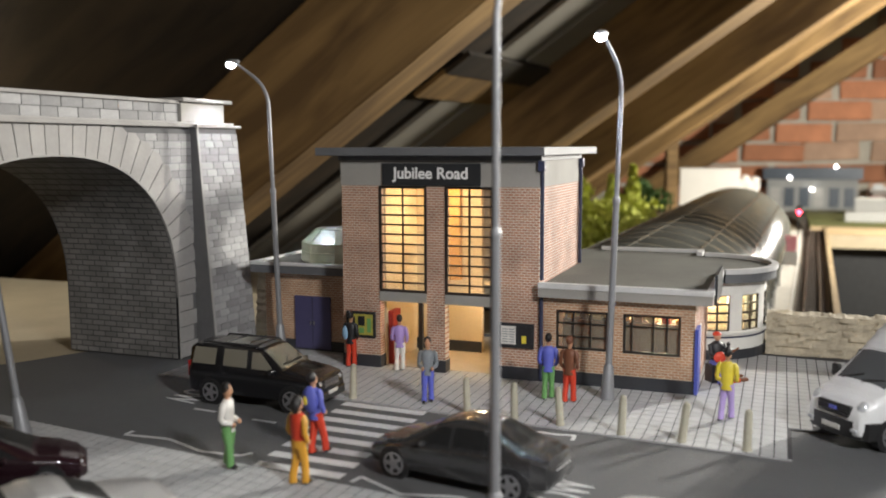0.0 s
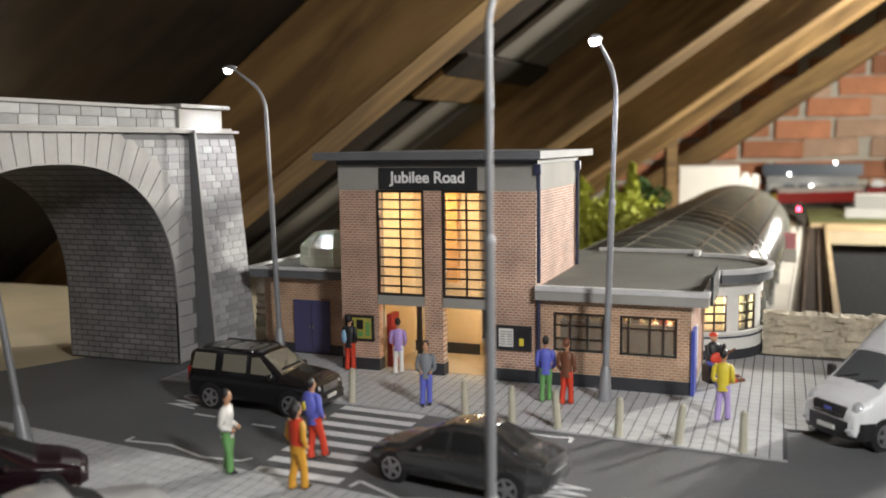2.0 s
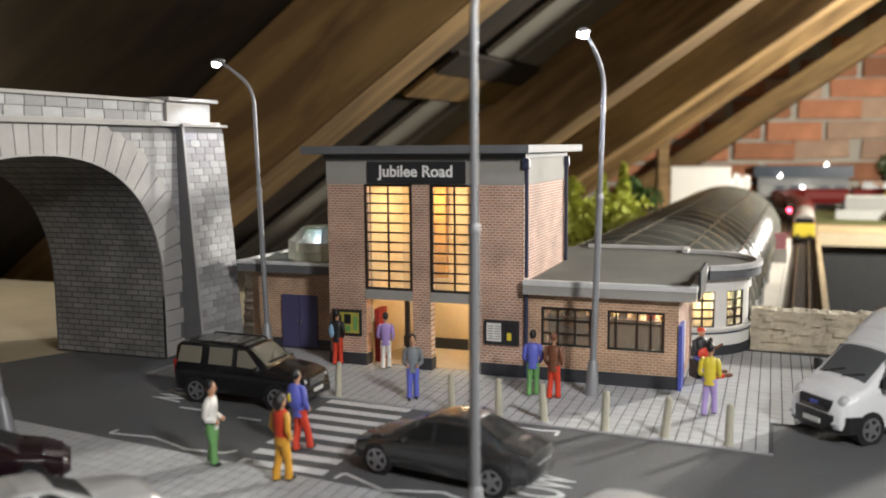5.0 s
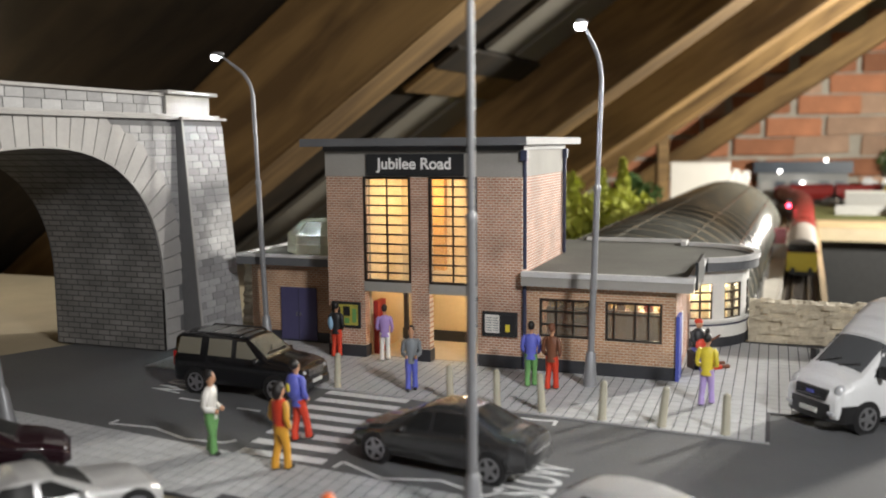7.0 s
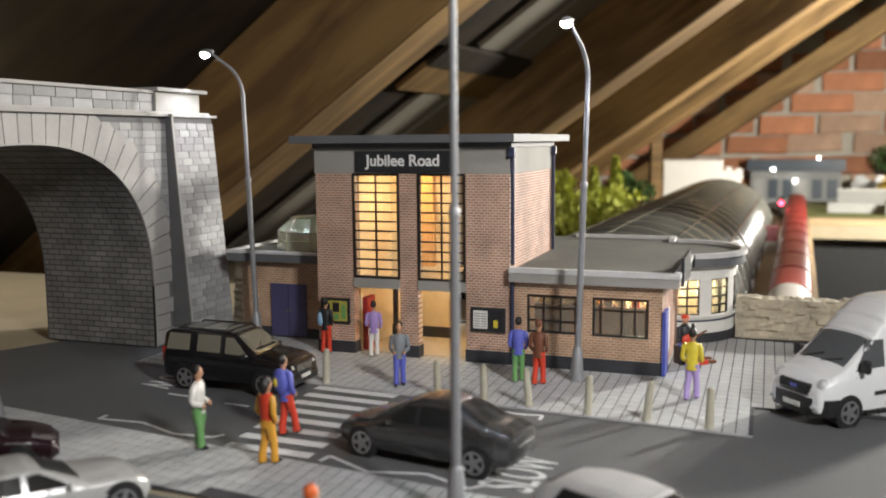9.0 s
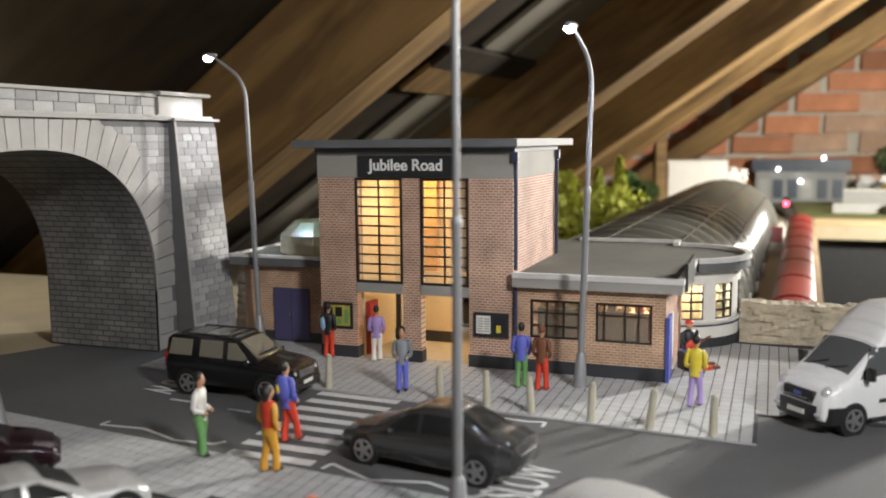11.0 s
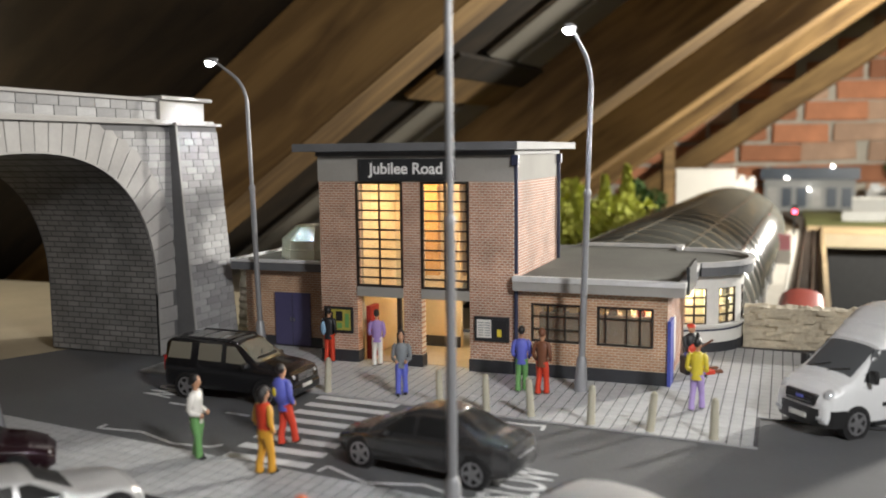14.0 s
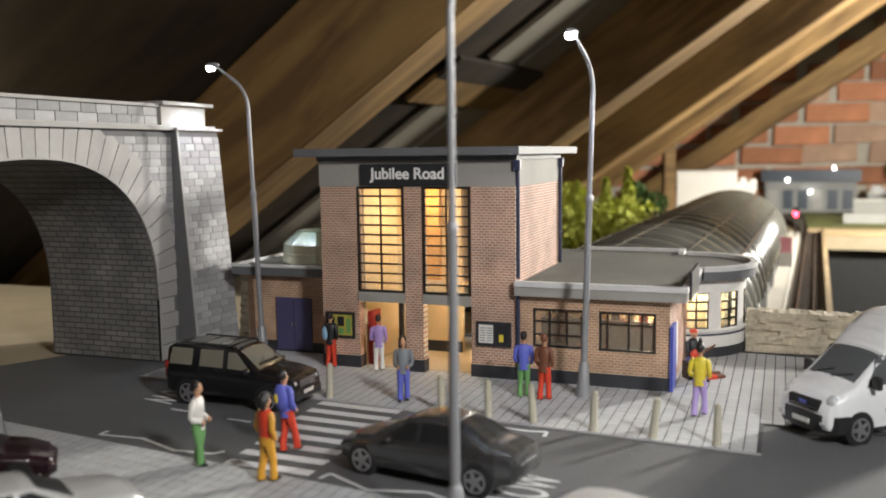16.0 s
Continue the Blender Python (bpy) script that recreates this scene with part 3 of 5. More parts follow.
part("shop_back_wall", box(TX1, WX - 0.4, 5.0, 5.2, 0.02, 3.7), M["cream"], st)
part("shop_counter", box(4.6, 10.1, 2.6, 3.4, 0.02, 2.3), M["f_brown"], st)
for k in range(9):
    part("shop_goods", box(4.75 + k * 0.6, 5.1 + k * 0.6, 2.75, 3.15, 2.3, 2.5 + 0.12 * (k * 7 % 4), bevel=0.02), M[("f_ochre", "f_brown", "cream", "f_red")[k * 5 % 4]], st)
part("shop_shelf", box(4.6, 10.1, 4.6, 4.99, 2.75, 2.83), M["f_brown"], st)
part("wing_fascia", box(TX1 + 0.05, 11.3, WY - 0.38, WY + 0.2, 3.72, 4.12), M["concrete"], st)
part("roof_edge", box(TX1 + 0.05, 11.33, WY - 0.42, WY - 0.1, 4.12, 4.34), M["grey_white"], st)
CX, CY, CR = 10.05, 9.6, 3.1


def arc(r, a0, a1, n=24):
    return [(CX + r * math.cos(radians(a0 + (a1 - a0) * k / n)), CY + r * math.sin(radians(a0 + (a1 - a0) * k / n))) for k in range(n + 1)]


def ring_wall(r0, r1, a0, a1, z0, z1, n=24):
    return prism(arc(r1, a0, a1, n) + arc(r0, a1, a0, n), z0, z1)


part("roof_deck", box(TX0, TX1 - 0.004, TY1, 14.6, 3.75, 4.14), M["roof_felt"], st)
roof = [(TX1, WY - 0.1), (11.05, WY - 0.1), (11.05, 6.2)] + arc(3.3, -72, 90) + [(9.6, 12.9), (9.6, 14.6), (TX1, 14.6)]
part("roof_deck", prism(roof, 3.75, 4.15), M["roof_felt"], st)
part("wing_fascia", ring_wall(3.25, 3.55, -68, 92, 3.7, 4.12), M["slab_grey"], st)
part("roof_edge", ring_wall(3.3, 3.62, -68, 92, 4.12, 4.34), M["grey_white"], st)
part("wing_fascia", box(11.05, 11.3, 0.2, 6.4, 3.72, 4.12), M["slab_grey"], st)
part("roof_edge", box(11.05, 11.33, -0.1, 6.4, 4.12, 4.34), M["grey_white"], st)
part("roof_edge", box(9.5, 9.8, 13.1, 14.6, 4.12, 4.34), M["grey_white"], st)
part("roof_edge", box(TX1, 9.8, 14.3, 14.6, 4.12, 4.33), M["grey_white"], st)
# bow-fronted bay
part("bay_wall", ring_wall(2.8, CR, -95, 95, 0.45, 1.35), M["white_paint"], st)
part("bay_wall", ring_wall(2.8, CR, -95, 95, 3.05, 3.72), M["white_paint"], st)
part("bay_plinth", ring_wall(2.8, CR + 0.06, -95, 95, 0, 0.45), M["plinth"], st)
part("bay_sill", ring_wall(2.8, CR + 0.12, -95, 95, 1.2, 1.32), M["white_paint"], st)
part("bay_band", ring_wall(2.8, CR + 0.04, -95, 95, 1.02, 1.1), M["pipe"], st)
wins = [(-82, -60), (-48, -26), (-14, 8), (22, 44)]
edges = [-95] + [a for w in wins for a in w] + [95]
for a, b in zip(edges[::2], edges[1::2]):
    part("bay_wall", ring_wall(2.8, CR, a, b, 1.35, 3.05, 6), M["white_paint"], st)
for a, b in wins:
    w = part("bay_window", ring_wall(CR - 0.16, CR - 0.13, a, b, 1.35, 3.05, 6), M["pane"], st)
    w.visible_shadow = False
    for k in range(3):
        c = a + (b - a) * k / 2
        part("mullion", ring_wall(CR - 0.12, CR - 0.02, c - 0.75, c + 0.75, 1.35, 3.05, 1), M["frame"], w)
    for k in range(5):
        z = 1.35 + 1.7 * k / 4
        part("glazing_bar", ring_wall(CR - 0.12, CR - 0.025, a, b, max(z - 0.045, 1.35), min(z + 0.045, 3.05), 6), M["frame"], w)
part("bay_blind", ring_wall(2.0, 2.1, -95, 95, 0.02, 3.7), M["cream"], st)
# pipes, boards, roof sign
part("drainpipe", rod([(TX1 + 0.12, -0.02, 9.2), (TX1 + 0.12, -0.02, 4.4)], 0.09), M["pipe"], st, smooth=50)
part("drainpipe", rod([(TX1 + 0.12, -0.06, 3.7), (TX1 + 0.12, -0.06, 0.1)], 0.09), M["pipe"], st, smooth=50)
part("drainpipe", rod([(TX1 + 0.1, TY1 - 0.1, 9.3), (TX1 + 0.1, TY1 - 0.1, 4.2)], 0.09), M["pipe"], st, smooth=50)
part("rain_hopper", box(TX1 - 0.05, TX1 + 0.25, -0.2, 0.1, 9.0, 9.45, bevel=0.03), M["pipe"], st)
part("rain_hopper", box(TX1 - 0.05, TX1 + 0.25, TY1 - 0.25, TY1 + 0.05, 9.0, 9.45, bevel=0.03), M["pipe"], st)
nb = part("notice_board", box(2.39, 3.95, -0.1, -0.002, 1.4, 2.48), M["sign"], st, "black framed notice board with papers")
part("paper", box(2.5, 3.15, -0.112, -0.1, 1.55, 2.35), M["f_white"], nb)
part("paper", box(3.3, 3.85, -0.112, -0.1, 1.55, 2.35), M["f_black"], nb)
part("picture_shape", box(3.42, 3.62, -0.116, -0.112, 1.62, 1.95), M["f_yellow"], nb)
for k in range(6):
    part("text_bar", box(2.56, 2.8, -0.116, -0.112, 1.64 + k * 0.11, 1.68 + k * 0.11), M["f_grey"], nb)
    part("text_bar", box(2.86, 3.1, -0.116, -0.112, 1.64 + k * 0.11, 1.68 + k * 0.11), M["f_grey"], nb)
nb = part("poster", box(-4.95, -3.5, -0.09, -0.002, 1.35, 2.55), M["sign"], st, "yellow poster in a black frame")
part("paper", box(-4.83, -3.62, -0.1, -0.09, 1.47, 2.43), M["poster_yellow"], nb)
for x0, x1, z0, z1, mm in ((-4.72, -4.5, 1.62, 2.3, "f_black"), (-4.36, -4.02, 1.9, 2.34, "f_black"), (-4.3, -4.05, 1.55, 1.8, "f_green"), (-3.9, -3.7, 1.6, 2.25, "f_green")):
    part("picture_shape", box(x0, x1, -0.106, -0.1, z0, z1), M[mm], nb)
part("corner_board", box(WX + 0.02, WX + 0.16, -0.12, 1.0, 0.02, 2.7), M["blue"], st, "blue board on the wall corner")
part("wall_poster", box(WX + 0.01, WX + 0.06, 1.3, 2.5, 0.6, 2.5), M["f_white"], st)
part("roof_sign", box(11.3, 11.42, 0.2, 3.4, 3.75, 4.9), M["sign"], st, "dark sign on the roof edge")
M["milky"] = mat("milky_plastic", (0.78, 0.8, 0.62), 0.3, coat=0.4)
M["milky"].node_tree.nodes["Principled BSDF"].inputs["Transmission Weight"].default_value = 0.35


def oct_ring(r, z, k=0.4):
    c = r * k
    return [(x * 1.05, y, z) for x, y in ((-r, -c), (-c, -r), (c, -r), (r, -c), (r, c), (c, r), (-c, r), (-r, c))]


sk = part("roof_light", loft([oct_ring(1.62, 0), oct_ring(1.66, 0.08), oct_ring(1.58, 0.95), oct_ring(0.95, 1.62), oct_ring(0.9, 1.66)]), M["milky"], st, "milky plastic rooflight", at=(-7.55, 4.2, 4.28))
for a, bb in zip(oct_ring(1.6, 0.95), oct_ring(0.96, 1.63)):
    part("glazing_rib", rod([(a[0], a[1], 0.02), a, bb], 0.035, 6), M["milky"], sk)
for z, r in ((0.95, 1.6), (0.5, 1.64), (1.64, 0.95)):
    rr_ = oct_ring(r, z)
    part("glazing_rail", rod(rr_ + [rr_[0]], 0.03, 6), M["milky"], sk)
part("roof_vent", rod([(-9.9, 6.2, 4.28), (-9.9, 6.2, 4.9), (-9.9, 6.2, 4.98)], [0.5, 0.5, 0.4], 16), M["white_paint"], st, smooth=40)
# lit interior
lamp("hall_lamp", "POINT", -1.2, 2.4, 7.4, 0.036, (1.0, 0.76, 0.45), 0.4)
lamp("hall_low_lamp", "POINT", 0.9, 2.6, 2.9, 0.018, (1.0, 0.82, 0.55), 0.4)
lamp("shop_lamp", "POINT", 9.0, 3.9, 3.3, 0.05, (1.0, 0.82, 0.5), 0.3)
lamp("bay_lamp", "POINT", 12.4, 8.6, 2.9, 0.022, (1.0, 0.84, 0.55), 0.15)
lamp("bay_lamp_rear", "POINT", 10.7, 7.15, 2.9, 0.022, (1.0, 0.84, 0.55), 0.15)

# ---- railway behind the station ----
DRIFT = 0.03


def along(x, y):
    return x + DRIFT * y


def strip(x0, x1, y0, y1, z0, z1):
    return prism([(along(x0, y0), y0), (along(x1, y0), y0), (along(x1, y1), y1), (along(x0, y1), y1)], z0, z1)


solid("track_board", prism([(-60, 17.2), (13.3, 17.2), (13.3, 10.0), (along(17.2, 10), 10.0), (along(17.2, 160), 160), (90, 160), (90, 236), (-60, 236)], -10.5, -8.0), M["sand"], "plastered baseboard of the lower railway level", "baseboard", kind="structure")
solid("track_bed", strip(13.3, 17.1, -60, 165, -7.99, -7.5), M["ballast"], "dark ballast strip under the railway line", "ballast", kind="structure")
M["sleeper"] = mat("sleeper", (0.05, 0.035, 0.025), 0.9)
tr = thing("railway_track", 0, 0, 0, 0, "single line of steel rails on dark sleepers", "track")
for x in (14.37, 16.02):
    part("rail", strip(x - 0.06, x + 0.06, -60, 165, -7.3, -7.0), M["rail"], tr)
for k in range(67):
    part("sleeper", box(along(15.2, 10 + k * 2.3) - 1.6, along(15.2, 10 + k * 2.3) + 1.6, 10 + k * 2.3, 10.9 + k * 2.3, -7.48, -7.29), M["sleeper"], tr)
plat = solid("platform", strip(11.3, 13.2, 14, 150, -7.98, -6.3), M["platform"], "pale railway platform beside the line", "platform", kind="structure")
part("platform_edge", strip(13.05, 13.24, 14, 150, -6.29, -6.25), M["white_paint"], plat)
bm = strip(17.25, 17.85, 10, 163, -14, -6.6)
solid("baseboard_edge", bm, M["edge_wood"], "long pale pine strip edging the baseboard", "board edge", kind="structure")
# train shed
sx0, sx1, sz0, szc = -5.2, 11.0, -4.5, 2.45
shed = thing("train_shed", 0, 0, 0, 0, "long barrel-vaulted train shed of grey ribbed sheet", "train shed")


def vault(y, k=1.0, n=20):
    c, hw, h = (sx0 + sx1) / 2, (sx1 - sx0) / 2 * k, (szc - sz0) * k
    return [(along(c + hw * math.cos(math.pi * i / n), y), y, sz0 + h * math.sin(math.pi * i / n)) for i in range(n + 1)]


bm = bmesh.new()
rows = []
for k in range(22 * 10 + 1):
    rows.append(vault(15.2 + k * 0.49, 0.98 + 0.1 * max(math.cos(2 * math.pi * k / 10), 0.0), 28))
loft(rows, bm, False, False)
part("vault", bm, M["shed"], shed, smooth=70)
for a in (38, 62, 90, 118):
    c, hw, h = (sx0 + sx1) / 2, (sx1 - sx0) / 2 * 1.085, (szc - sz0) * 1.085
    p = [(c + hw * math.cos(radians(a)), sz0 + h * math.sin(radians(a)))]
    part("purlin", rod([(along(p[0][0], y), y, p[0][1]) for y in (16, 50, 85, 123)], 0.07, 6), M["shed"], shed)
part("gutter", strip(sx1 - 0.1, sx1 + 0.3, 17.5, 116, sz0 - 2.4, sz0 + 0.1), M["slab_grey"], shed)
# rubble wall beside the station


def rubble(name, x0, x1, y0, y1, h, label, seed):
    """Carved stone: level beds with uneven faces and a slightly wavy top."""
    bm = bmesh.new()
    nx, nz = int((x1 - x0) / 0.13), 18
    ring = []

    def face(x, z):
        bed = math.floor(z / 0.2)
        cell = math.floor(x / 0.75 + 0.37 * bed)
        step = noise.cell(Vector((cell + 0.5, bed + 0.5, seed)))
        return 0.1 * step + 0.1 * noise.noise(Vector((x * 1.6, z * 4, seed))) + 0.04 * noise.noise(Vector((x * 6, z * 9, seed + 3)))

    for i in range(nx + 1):
        x = x0 + (x1 - x0) * i / nx
        hh = h + 0.1 * noise.noise(Vector((x * 0.9, 0, seed))) + 0.05 * noise.noise(Vector((x * 4, 1, seed)))
        pts = [(x, y0 + face(x, hh * k / nz) + 0.02 * k, hh * k / nz) for k in range(nz + 1)]
        for k in range(1, 7):
            yy = y0 + 0.4 + (y1 - y0 - 0.4) * k / 6
            pts.append((x, yy, hh + 0.12 * noise.noise(Vector((x * 2.2, yy * 2.2, seed))) + 0.05 * noise.noise(Vector((x * 7, yy * 7, seed)))))
        pts.append((x, y1, 0))
        ring.append(pts)
    loft(ring, bm, True, True)
    return solid(name, bm, M["rubble"], label, "stone wall")


rubble("rubble_wall", 13.2, 44, 8.8, 10.3, 1.9, "low wall of rough buff stone beside the pavement", 3)
rubble("rubble_wall", -13.4, -10.6, 5.6, 6.8, 3.4, "rough buff stone wall between viaduct and station", 5)
# operating well and far baseboard
solid("far_fascia", box(19.5, 120, 163, 165, -60, -9.0), M["dark"], "black cloth fascia under the far baseboard", "fascia", kind="structure")
solid("far_rim", box(19.5, 120, 162, 165, -9.0, -6.6), M["edge_wood"], "pale wooden rim of the far baseboard", "board edge", kind="structure")
solid("far_ground", box(19.5, 120, 165, 235, -9.0, -6.7), mat("static_grass", (0.22, 0.24, 0.08), 0.95, vary=0.4, scale=1.5), "grassy far ground of the layout", "ground", kind="structure")
wb = thing("white_building", 0, 150, -8, 4, "plain white card building lit from above", "building")
part("wall", box(-5.4, 6.0, 0, 10, 0, 13.2, bevel=0.1), M["white_paint"], wb)
part("roof", box(-5.5, 6.1, -0.1, 10.1, 13.2, 13.5), M["white_paint"], wb)


# planting on the bank
M["leaf_light"] = mat("fresh_green_foliage", (0.5, 0.54, 0.1), 0.9, vary=0.35, scale=3, bump=0.8)
M["leaf_dark"] = mat("dark_green_foliage", (0.06, 0.12, 0.03), 0.9, vary=0.35, scale=3, bump=0.8)
M["leaf_gold"] = mat("golden_foliage", (0.6, 0.42, 0.06), 0.9, vary=0.3, scale=3, bump=0.8)
M["bark"] = mat("bark", (0.1, 0.06, 0.03), 0.9)


def leaf_cloud(spots, n, size, seed):
    """Many small flat clumps scattered in ellipsoids."""
    rnd = random.Random(seed)
    bm = bmesh.new()
    for cx, cy, cz, rx, rz_ in spots:
        for _ in range(n):
            while True:
                p = Vector((rnd.uniform(-1, 1), rnd.uniform(-1, 1), rnd.uniform(-1, 1)))
                if 0.35 < p.length < 1:
                    break
            c = Vector((cx + p.x * rx, cy + p.y * rx, cz + p.z * rz_))
            q = Euler((rnd.uniform(0, 6.3), rnd.uniform(0, 6.3), rnd.uniform(0, 6.3))).to_matrix()
            s = size * rnd.uniform(0.6, 1.4)
            bm.faces.new([bm.verts.new(c + q @ Vector(v) * s) for v in ((-1, -0.6, 0), (1, -0.6, 0.2), (0.8, 0.7, 0), (-0.8, 0.6, 0.3))])
    return bm


def tree(x, y, z, h, m, label, seed, conifer=True, cat="tree"):
    t = thing("tree", x, y, z, seed * 40, label, cat, "model trees")
    rnd = random.Random(seed)
    part("trunk", rod([(0, 0, 0), (0.05, 0, h * 0.5), (0, 0, h * 0.95)], [0.22, 0.14, 0.03], 7), M["bark"], t)
    if conifer:
        spots = [(rnd.uniform(-0.15, 0.15), rnd.uniform(-0.15, 0.15), h * (0.16 + 0.125 * k), h * (0.2 - 0.026 * k), h * 0.1) for k in range(7)]
    else:
        spots = [(rnd.uniform(-0.35, 0.35) * h, rnd.uniform(-0.35, 0.35) * h, h * rnd.uniform(0.35, 0.85), h * 0.26, h * 0.24) for k in range(7)]
    part("crown", leaf_cloud(spots, 130, h * 0.035, seed), m, t)
    return t


rnd = random.Random(8)
bm = leaf_cloud([(rnd.uniform(-25, -6), rnd.uniform(82, 106), rnd.uniform(-3.6, 1.2), 3.0, 2.2) for _ in range(80)], 60, 0.5, 9)
solid("hedge", bm, M["leaf_light"], "bright yellow-green bushes on the bank behind the station", "bushes", kind="stuff")
solid("planted_bank", box(-28, -4.2, 78, 118, -7.99, -3.5, bevel=1.5), M["leaf_light"], "green planted bank beside the train shed", "bank", kind="structure")
for i, (x, y, h, m) in enumerate(((-12.8, 90, 9.0, "leaf_light"), (-9.2, 93, 9.4, "leaf_light"), (-7.6, 103, 10.6, "leaf_light"), (-17.5, 86, 8, "leaf_light"), (-21, 85, 7.5, "leaf_light"), (-6.0, 112, 8.6, "leaf_dark"), (-15.5, 99, 8, "leaf_light"))):
    tree(x, y, -3.5, h, M[m], "bright green model conifer on the bank" if m == "leaf_light" else "dark green model tree on the bank", i + 1, i < 3)
part("annexe", box(6.1, 9.5, 1, 9, 0, 11.2, bevel=0.2), M["white_paint"], wb)
for i, (x, z, w) in enumerate(((4.0, 12.4, 1.4), (6.6, 11.2, 1.2), (8.4, 10.9, 1.3))):
    part("dormer", box(x, x + w, 1, 6, z - 1.5, z + 0.9, bevel=0.15), M["white_paint"], wb)
# far scenery
M["slate_blue"] = mat("slate_blue_roof", (0.07, 0.09, 0.12), 0.4, vary=0.1)
M["pale_grey"] = mat("pale_grey_card", (0.45, 0.45, 0.44), 0.8, vary=0.1)
M["bright"] = mat("bright_lamp", (1.0, 0.97, 0.9), 0.4, emit=14, bump=0)
M["signal_red"] = mat("red_signal_lamp", (1.0, 0.03, 0.06), 0.4, emit=25, bump=0)
M["pink"] = mat("pink_hoarding", (0.75, 0.3, 0.36), 0.6, vary=0.1)
M["depot_wall"] = mat("depot_wall", (0.32, 0.33, 0.33), 0.8, vary=0.3, scale=0.6)
fs = thing("low_depot", 0, 0, 0, 0, "long low depot with a slate blue roof and small lights", "building")
part("wall", box(10, 32, 217.5, 222, -8, 1.2), M["depot_wall"], fs)
part("roof", prism([(9, 216.6), (33, 216.6), (33, 223), (9, 223)], 1.2, 4.2), M["slate_blue"], fs)
for x, z in ((15.5, 1.6), (21.0, -1.4), (26.5, 4.6)):
    part("lamp", ball((x, 216.2, z), 0.4), M["bright"], fs, "small glowing lamp")
for k in range(6):
    part("depot_door", box(10.8 + k * 3.6, 13.2 + k * 3.6, 217.3, 217.55, -6, -1.0), M["slate_blue"] if k % 3 else M["pale_grey"], fs)
wl = thing("retaining_wall", 0, 0, 0, 0, "pale grey low concrete walls on the far layout", "wall")
part("panel", box(30, 56, 196, 197, -6.7, -2.6), M["pale_grey"], wl)
part("panel", box(27, 50, 180, 181, -6.7, -4.6), M["pale_grey"], wl)
part("coping", box(30, 56, 195.8, 197.2, -2.6, -2.2), M["white_paint"], wl)
tree(47, 221, -6.7, 14, M["leaf_dark"], "dark green model tree near the gable wall", 21, False)
tree(43, 199, -6.7, 8.5, M["leaf_gold"], "golden yellow model bush near the gable wall", 22, False)
rr = thing("red_building", 52, 199, -6.7, 0, "low red brick building with pale window bands", "building")
part("wall", box(-5, 14, 0, 8, 0, 5.2), M["f_brown"], rr)
part("roof", box(-5.3, 14.3, -0.3, 8.3, 5.2, 6.0), M["pink"], rr)
part("window_band", box(-4, 13, -0.1, 0.02, 2.2, 3.6), M["f_yellow"], rr)
gb = thing("green_shed", 44, 172, -6.7, 0, "small dark green shed with grey lean-to", "shed")
part("wall", box(0, 8, 0, 5, 0, 4.0), M["leaf_dark"], gb)
part("lean_to", box(-6, 0, 0.5, 4.5, 0, 3.2), M["pale_grey"], gb)
sg = thing("signal", along(12.6, 140), 140, -6.3, 0, "railway signal showing a red light", "signal")
part("post", rod([(0, 0, 0), (0, 0, 4.2)], 0.15, 8), M["black_plastic"], sg)
part("head", box(-0.5, 0.5, -0.2, 0.3, 3.4, 5.4, bevel=0.08), M["black_plastic"], sg)
part("lens", ball((0, -0.3, 4.2), 0.42), M["signal_red"], sg, "glowing red lens")
hd = thing("hoarding", along(12.0, 100), 100, -6.3, 0, "pink advertising hoarding on the platform", "hoarding")
part("panel", box(-1.0, 1.0, 0, 0.2, 0.6, 3.6, bevel=0.03), M["pink"], hd)
part("panel", box(-1.0, 1.0, -8, -7.8, 0.3, 2.2, bevel=0.03), M["f_white"], hd)
for x in (-0.9, 0.9):
    part("leg", box(x - 0.1, x + 0.1, 0.05, 0.15, 0, 0.6), M["edge_wood"], hd)
for y in (30, 45, 60, 75):
    fp = thing("platform_fence", along(11.5, y), y, -6.3, 0, "pale platform fence panel", "fence panel", "platform panels")
    part("panel", box(-0.1, 0.1, 0, 9, 0, 2.2), M["pale_grey"], fp)
    part("post", box(-0.15, 0.15, -0.3, 0, 0, 2.5), M["white_paint"], fp)
ns = thing("platform_shelter", 25.2, 20, -10, 0, "small grey shelter with a flat pale roof", "shelter")
part("body", box(-2.5, 6, 0, 5, 0, 10.6), M["dark"], ns)
part("roof", box(-3, 6.5, -0.5, 5.5, 10.6, 11.2), M["pale_grey"], ns)

solid("roof_post", box(-1.3, 1.3, -1.3, 1.3, -8, 11, bevel=0.2), M["wood"], "upright brown timber post under the rafters", "post", at=(-10.8, 182, 0), rz=20)
ld = thing("loading_deck", 0, 0, 0, 0, "long grey deck carrying small parked vans", "deck")
part("deck", box(34.5, 62, 216.5, 219.5, -6.7, -1.9), M["pale_grey"], ld)
part("deck_edge", box(34.5, 62, 216.3, 216.5, -1.9, -1.6), M["white_paint"], ld)


def far_van(x, m, label):
    t = thing("parked_van", x + 12.5, 218.0, -1.9, 0, label, "van", "vans on the deck")
    part("body", box(-1.9, 1.9, -0.8, 0.8, 0.2, 1.3, bevel=0.2), m, t)
    part("cab", box(-1.5, 0.8, -0.7, 0.7, 1.3, 2.1, bevel=0.2), m, t)
    for wx in (-1.2, 1.2):
        part("wheel", rod([(wx, -0.85, 0.3), (wx, 0.85, 0.3)], 0.3, 10), M["tyre"], t)


